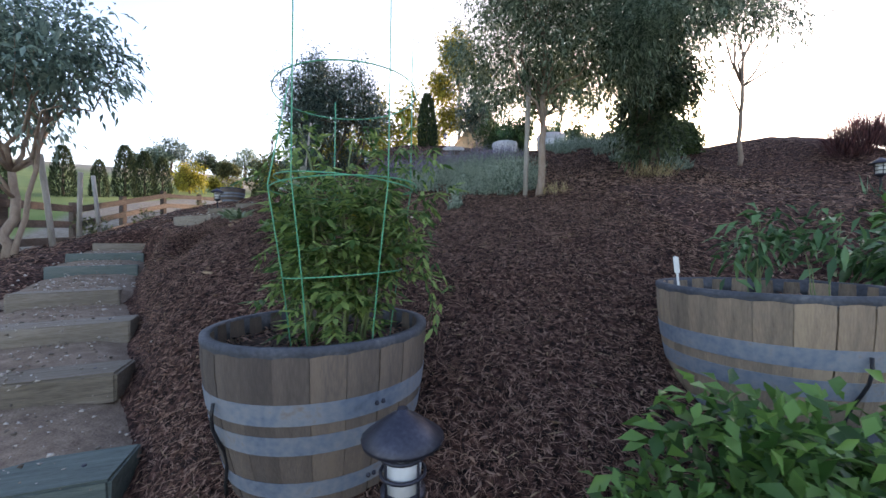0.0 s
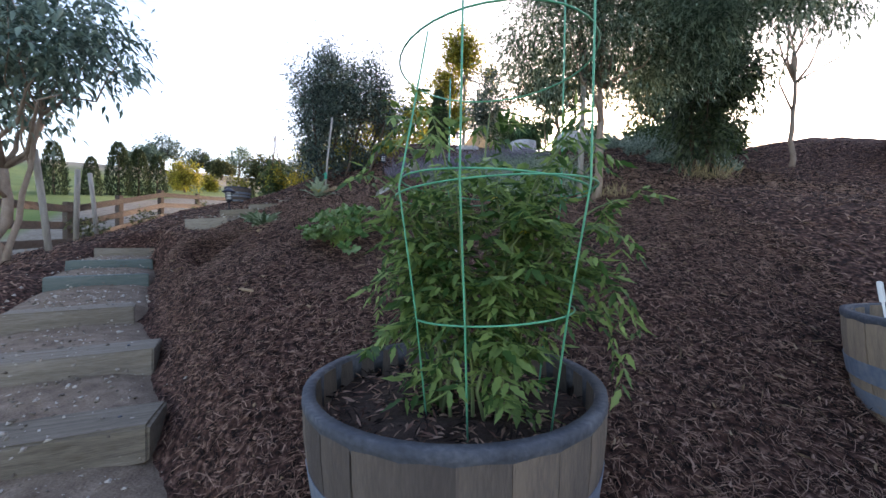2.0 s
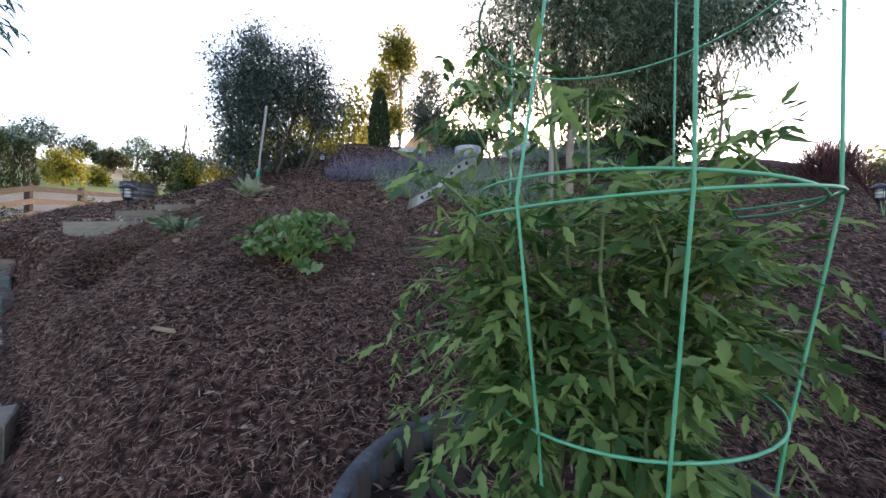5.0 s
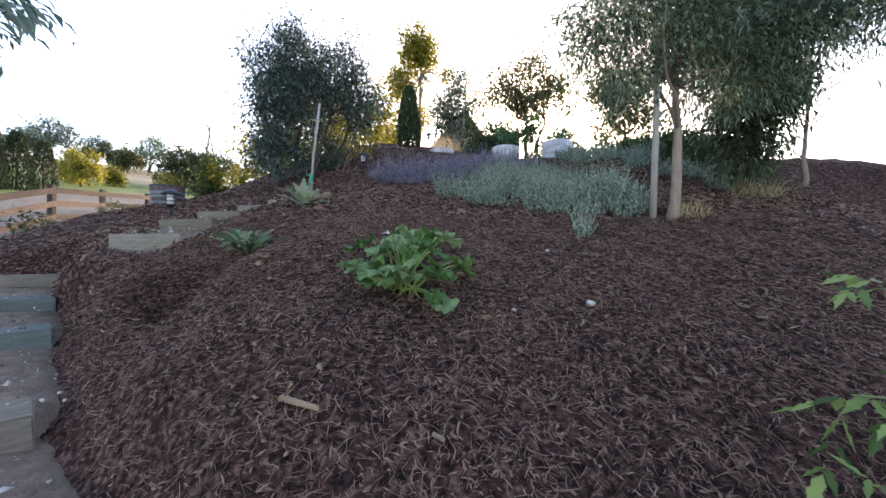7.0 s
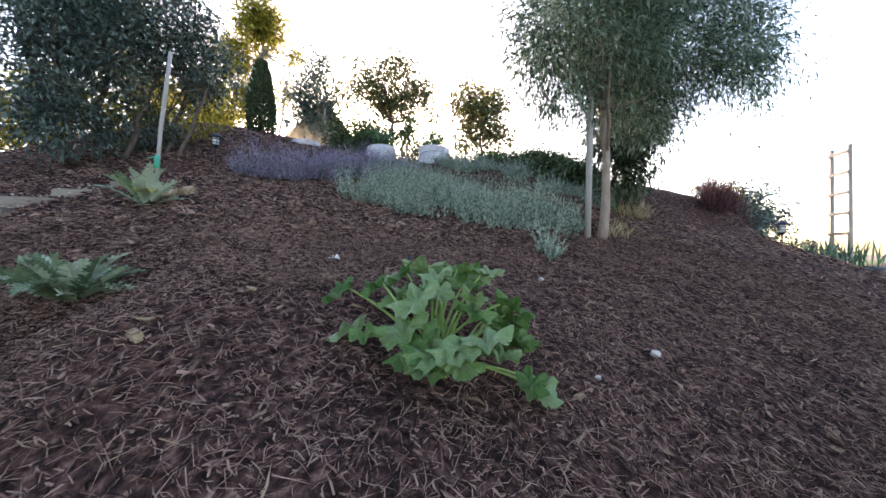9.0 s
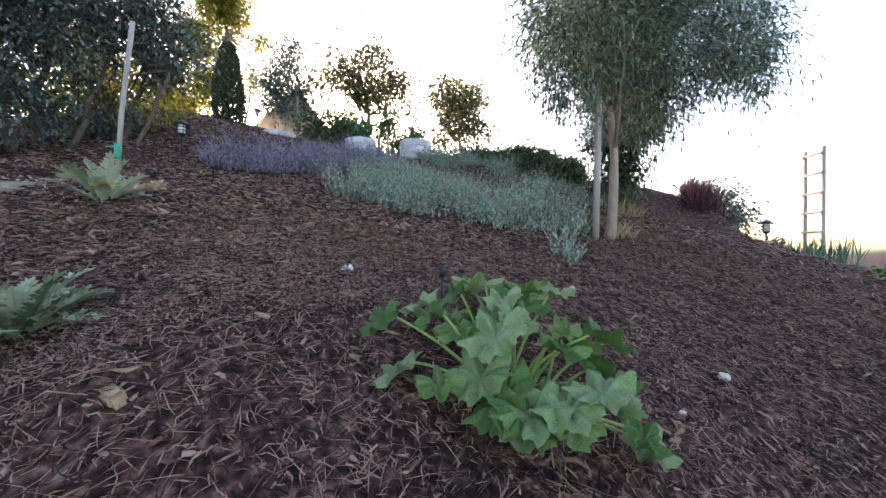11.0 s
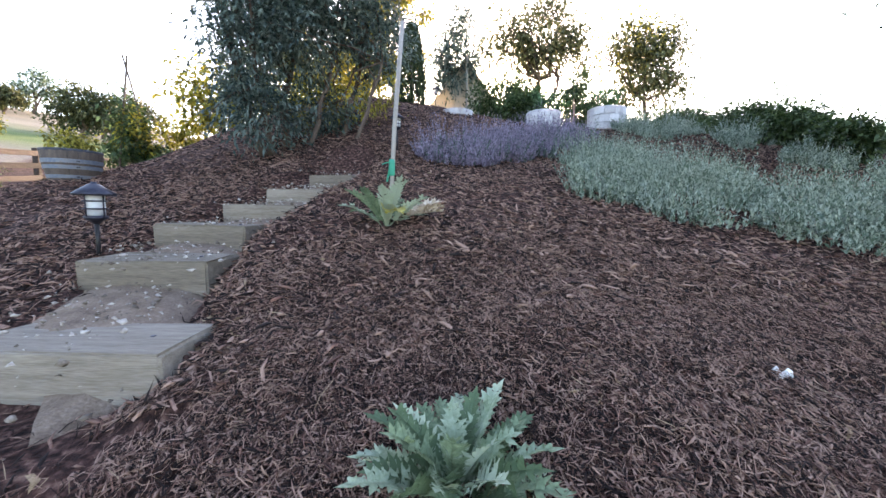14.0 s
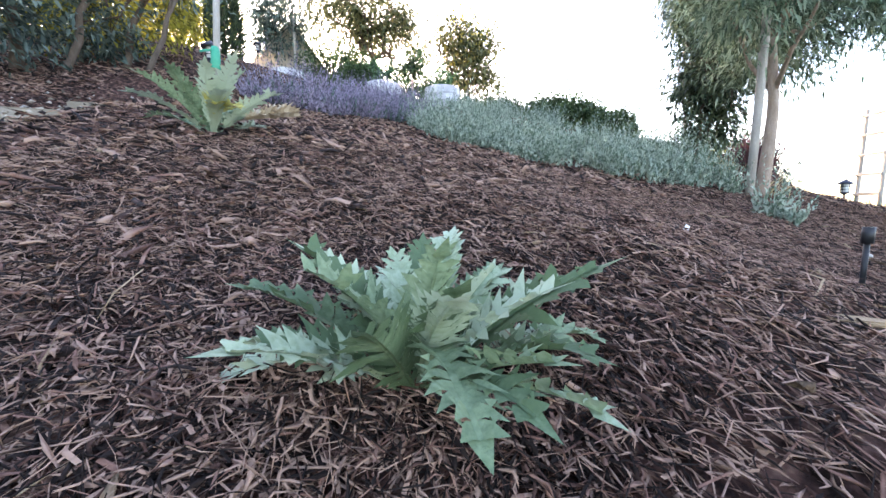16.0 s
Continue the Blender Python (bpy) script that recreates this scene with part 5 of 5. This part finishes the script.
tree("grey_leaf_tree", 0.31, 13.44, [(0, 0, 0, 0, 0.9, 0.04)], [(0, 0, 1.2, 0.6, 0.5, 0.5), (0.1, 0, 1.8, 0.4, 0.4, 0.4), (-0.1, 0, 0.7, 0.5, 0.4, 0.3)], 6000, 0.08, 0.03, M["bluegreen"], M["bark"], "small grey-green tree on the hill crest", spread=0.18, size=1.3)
# tall tree and two shrubs: sunlight is painted into their yellow leaves
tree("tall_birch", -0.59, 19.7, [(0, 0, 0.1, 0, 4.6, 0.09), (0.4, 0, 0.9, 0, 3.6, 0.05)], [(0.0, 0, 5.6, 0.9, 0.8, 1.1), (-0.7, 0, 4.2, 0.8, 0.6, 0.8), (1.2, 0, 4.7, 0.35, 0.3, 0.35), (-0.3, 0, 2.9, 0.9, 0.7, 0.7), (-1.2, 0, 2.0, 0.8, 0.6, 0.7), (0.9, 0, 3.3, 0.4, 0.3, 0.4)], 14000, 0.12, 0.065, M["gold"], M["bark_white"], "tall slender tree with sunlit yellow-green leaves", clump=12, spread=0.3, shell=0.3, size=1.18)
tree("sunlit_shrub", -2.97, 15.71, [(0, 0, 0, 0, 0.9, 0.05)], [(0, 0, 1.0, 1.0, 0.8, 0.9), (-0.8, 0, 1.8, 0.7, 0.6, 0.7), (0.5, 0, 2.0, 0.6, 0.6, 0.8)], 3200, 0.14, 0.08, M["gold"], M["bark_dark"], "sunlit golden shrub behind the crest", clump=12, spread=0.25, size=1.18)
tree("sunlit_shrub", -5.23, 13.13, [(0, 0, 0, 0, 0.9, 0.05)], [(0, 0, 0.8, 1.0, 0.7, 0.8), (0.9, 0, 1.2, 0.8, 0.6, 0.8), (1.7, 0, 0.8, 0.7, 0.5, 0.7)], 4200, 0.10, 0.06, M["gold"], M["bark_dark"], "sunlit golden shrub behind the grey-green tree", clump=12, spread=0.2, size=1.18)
# extra crown: the sunlit left side is painted with yellow leaves
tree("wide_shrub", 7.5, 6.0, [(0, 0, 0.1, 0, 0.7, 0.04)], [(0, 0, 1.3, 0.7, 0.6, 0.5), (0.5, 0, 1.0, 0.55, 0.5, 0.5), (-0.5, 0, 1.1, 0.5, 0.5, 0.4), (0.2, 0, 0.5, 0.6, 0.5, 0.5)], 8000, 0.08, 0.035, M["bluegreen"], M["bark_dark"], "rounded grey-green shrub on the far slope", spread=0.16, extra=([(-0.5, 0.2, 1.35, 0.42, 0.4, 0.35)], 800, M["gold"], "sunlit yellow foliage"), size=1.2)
for x, y, rx, ry, h, mat in ((3.55, 8.2, 0.6, 0.4, 0.5, "hedge"), (3.55, 7.55, 0.5, 0.45, 0.52, "hedge"), (3.5, 6.95, 0.42, 0.4, 0.45, "hedge"), (1.12, 12.0, 1.0, 0.6, 1.0, "hedge"), (2.94, 11.65, 0.9, 0.6, 0.95, "hedge"), (1.11, 11.04, 0.5, 0.3, 0.6, "hedge"), (4.3, 10.6, 1.1, 0.6, 0.8, "hedge"), (3.6, 9.4, 0.8, 0.5, 0.6, "hedge")):
    leaf_bush("evergreen_bush", x, y, land(x, y), [(0, 0, h * 0.45, rx, ry, h * 0.6), (rx * 0.4, 0, h * 0.5, rx * 0.6, ry * 0.7, h * 0.55)], 7500, 0.075, 0.035, M[mat], "low rounded evergreen bush below the crest", "bush", stalks=8, spread=0.1, clump=16)
for x, y in ((0.96, 9.87), (2.02, 9.5), (1.56, 10.24)):
    leaf_bush("planter_shrub", x, y, land(x, y) + 0.3, [(0, 0, 0.25, 0.26, 0.22, 0.16)], 420, 0.06, 0.03, M["pepper"], "green shrub growing out of the block planter", stalks=6)
tree("young_sapling", 1.45, 9.67, [(0, 0, 0, 0, 0.5, 0.02)], [(0, 0, 0.62, 0.2, 0.2, 0.2), (0.05, 0, 0.85, 0.12, 0.12, 0.14)], 420, 0.07, 0.04, M["hedge"], M["bark"], "small bright green sapling tied between the planters", clump=10, spread=0.08, size=1.12)
leaf_bush("tall_weed", 3.47, 7.8, land(3.47, 7.8), [(0, 0, 0.6, 0.18, 0.18, 0.25)], 160, 0.06, 0.03, M["hedge"], "small upright green shoot on the slope", stalks=3)
# conifer and flowering hedge by the fence corner
tripod = thing("vine_tripod", -6.9, 13.0, land(-6.9, 13.0), "leafy climbing vine on a tripod of tall poles", "trellis")
for a in (0.4, 2.5, 4.6):
    bm = bmesh.new()
    tube_into(bm, [(0.42 * math.cos(a), 0.42 * math.sin(a), -0.05), (-0.05 * math.cos(a), -0.05 * math.sin(a), 2.35)], 0.018, 6)
    part("pole", bm, M["bark_dark"], tripod)
crown("foliage", [(0, 0, 0.45, 0.5, 0.45, 0.45), (0, 0, 0.95, 0.36, 0.34, 0.4), (-0.05, 0, 1.4, 0.2, 0.2, 0.3), (0.45, 0.1, 0.35, 0.35, 0.3, 0.35)], 3600, 0.085, 0.055, M["hedge"], tripod, 12, 0.12, 0.5, 0.4)
# sunlit part of the vine, its light put in as yellow leaf colour
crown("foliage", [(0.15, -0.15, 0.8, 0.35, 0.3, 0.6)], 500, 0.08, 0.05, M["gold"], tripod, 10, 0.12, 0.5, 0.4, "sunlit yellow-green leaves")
# hedge leaves carry both the flowers' yellow and painted sunlight
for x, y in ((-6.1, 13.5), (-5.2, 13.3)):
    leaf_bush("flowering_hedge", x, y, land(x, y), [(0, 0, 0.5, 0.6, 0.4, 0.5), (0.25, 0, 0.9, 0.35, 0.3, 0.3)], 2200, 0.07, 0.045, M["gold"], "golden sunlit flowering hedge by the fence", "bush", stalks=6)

# canvas shelter on the crest
shelter = thing("canvas_shelter", 0.55, 14.2, land(0.55, 14.2) - 0.4, "pale tan canvas tent behind the hill crest", "tent", size=1.5)
bm = bmesh.new()
bmesh.ops.create_grid(bm, x_segments=12, y_segments=8, size=0.5)
for v in bm.verts:
    v.co = Vector((v.co.x * 2.0, v.co.y * 1.3, 1.25 - 2.4 * abs(v.co.x) - 0.10 * math.cos(3 * v.co.y) * abs(v.co.x)))
bmesh.ops.solidify(bm, geom=bm.faces[:], thickness=0.01)
part("roof", bm, M["canvas"], shelter)
bm = bmesh.new()
a, b, c, d = (bm.verts.new(p) for p in ((-0.95, -0.6, 0.04), (0.95, -0.6, 0.04), (0.0, -0.6, 1.2), (0.0, -0.63, 0.04)))
bm.faces.new((a, d, c))
bm.faces.new((d, b, c))
bmesh.ops.solidify(bm, geom=bm.faces[:], thickness=0.01)
part("front_flap", bm, M["canvas"], shelter)
bm = bmesh.new()
tube_into(bm, [(0, -0.7, -0.05), (0, -0.7, 1.28)], 0.02, 6)
part("pole", bm, M["pole"], shelter)

# ladder trellis
trellis = thing("ladder_trellis", 5.68, 4.12, land(5.68, 4.12) - 0.05, "tall narrow grey wooden ladder trellis", "trellis", rz=44, size=1.3)
for sx in (-0.13, 0.13):
    bm = bmesh.new()
    box(bm, 0.03, 0.03, 1.75, Matrix.Translation((sx, 0, 0.86)), 0.004)
    part("upright", bm, M["pole"], trellis)
for k in range(8):
    bm = bmesh.new()
    box(bm, 0.30, 0.02, 0.03, Matrix.Translation((0, 0.025, 0.12 + 0.22 * k)), 0.003)
    part("rung", bm, M["pole"], trellis)


# ---- fence ----
FENCE = [(-6.6, 2.0), (-6.9, 4.0), (-7.7, 6.0), (-8.7, 8.0), (-9.55, 10.0), (-10.3, 12.2), (-10.8, 14.5), (-11.0, 16.9), (-10.9, 19.2), (-10.6, 21.5)]
fence = thing("rail_fence", 0, 0, 0, "weathered dark brown three-rail wooden fence along the lane", "fence")
for x, y in FENCE:
    bm = bmesh.new()
    box(bm, 0.13, 0.13, 1.2, Matrix.Translation((x, y, land(x, y) + 0.45)), 0.01)
    part("post", bm, M["fence"], fence)
for (ax, ay), (bx, by) in zip(FENCE, FENCE[1:]):
    for hz_ in (0.22, 0.56, 0.9):
        a, b = Vector((ax, ay, land(ax, ay) + hz_)), Vector((bx, by, land(bx, by) + hz_))
        d = b - a
        bm = bmesh.new()
        box(bm, 0.035, d.length * 1.01, 0.14, Matrix.Translation((a + b) / 2 + Vector((0.08, 0, 0))) @ d.to_track_quat("Y", "Z").to_matrix().to_4x4(), 0.006)
        part("rail", bm, M["fence"], fence)

# ---- far trees ----
# bearing in degrees from straight ahead, distance, size
for az, dist, s, mat in ((-40.5, 62, 3.64, "bluegreen"), (-42.2, 60, 2.47, "olive"), (-36.9, 72, 2.77, "laurel"), (-35.0, 72, 1.74, "laurel"), (-32.1, 64, 3.64, "olive"), (-34.1, 58, 1.9, "mixleaf"), (-29.0, 42, 2.77, "mixleaf"), (-27.3, 42, 2.47, "laurel"), (-25.0, 46, 2.91, "mixleaf"), (-43.8, 66, 1.46, "mixleaf")):
    x, y = -1.37 + dist * math.sin(radians(az)), 1.67 + dist * math.cos(radians(az))
    tree("far_tree", x, y, [(0, 0, 0.1, 0, s * 0.5, s * 0.06)], [(0, 0, s * 0.95, s * 0.7, s * 0.6, s * 0.45), (s * 0.45, 0, s * 0.75, s * 0.55, s * 0.5, s * 0.4), (-s * 0.4, 0, s * 0.6, s * 0.55, s * 0.5, s * 0.4), (s * 0.1, 0, s * 1.3, s * 0.35, s * 0.3, s * 0.25)], 3200, 0.26, 0.15, M[mat], M["bark_dark"], "distant rounded tree on the dry hillside", clump=14, spread=0.4, group="distant trees")
# nearer trees past the lane, sunlight painted in with yellow leaves
for az, dist, s in ((-38.1, 31, 1.29), (-38.9, 33, 1.06), (-35.4, 36, 0.67)):
    x, y = -1.37 + dist * math.sin(radians(az)), 1.67 + dist * math.cos(radians(az))
    tree("far_sunlit_tree", x, y, [(0, 0, 0, 0, s * 0.7, s * 0.06)], [(0, 0, s * 1.3, s * 0.7, s * 0.6, s * 0.6), (0.2, 0, s * 0.7, s * 0.8, s * 0.6, s * 0.5)], 2000, 0.17, 0.10, M["gold"], M["bark_dark"], "distant sunlit golden tree beyond the lane", clump=14, spread=0.3, group="distant trees")
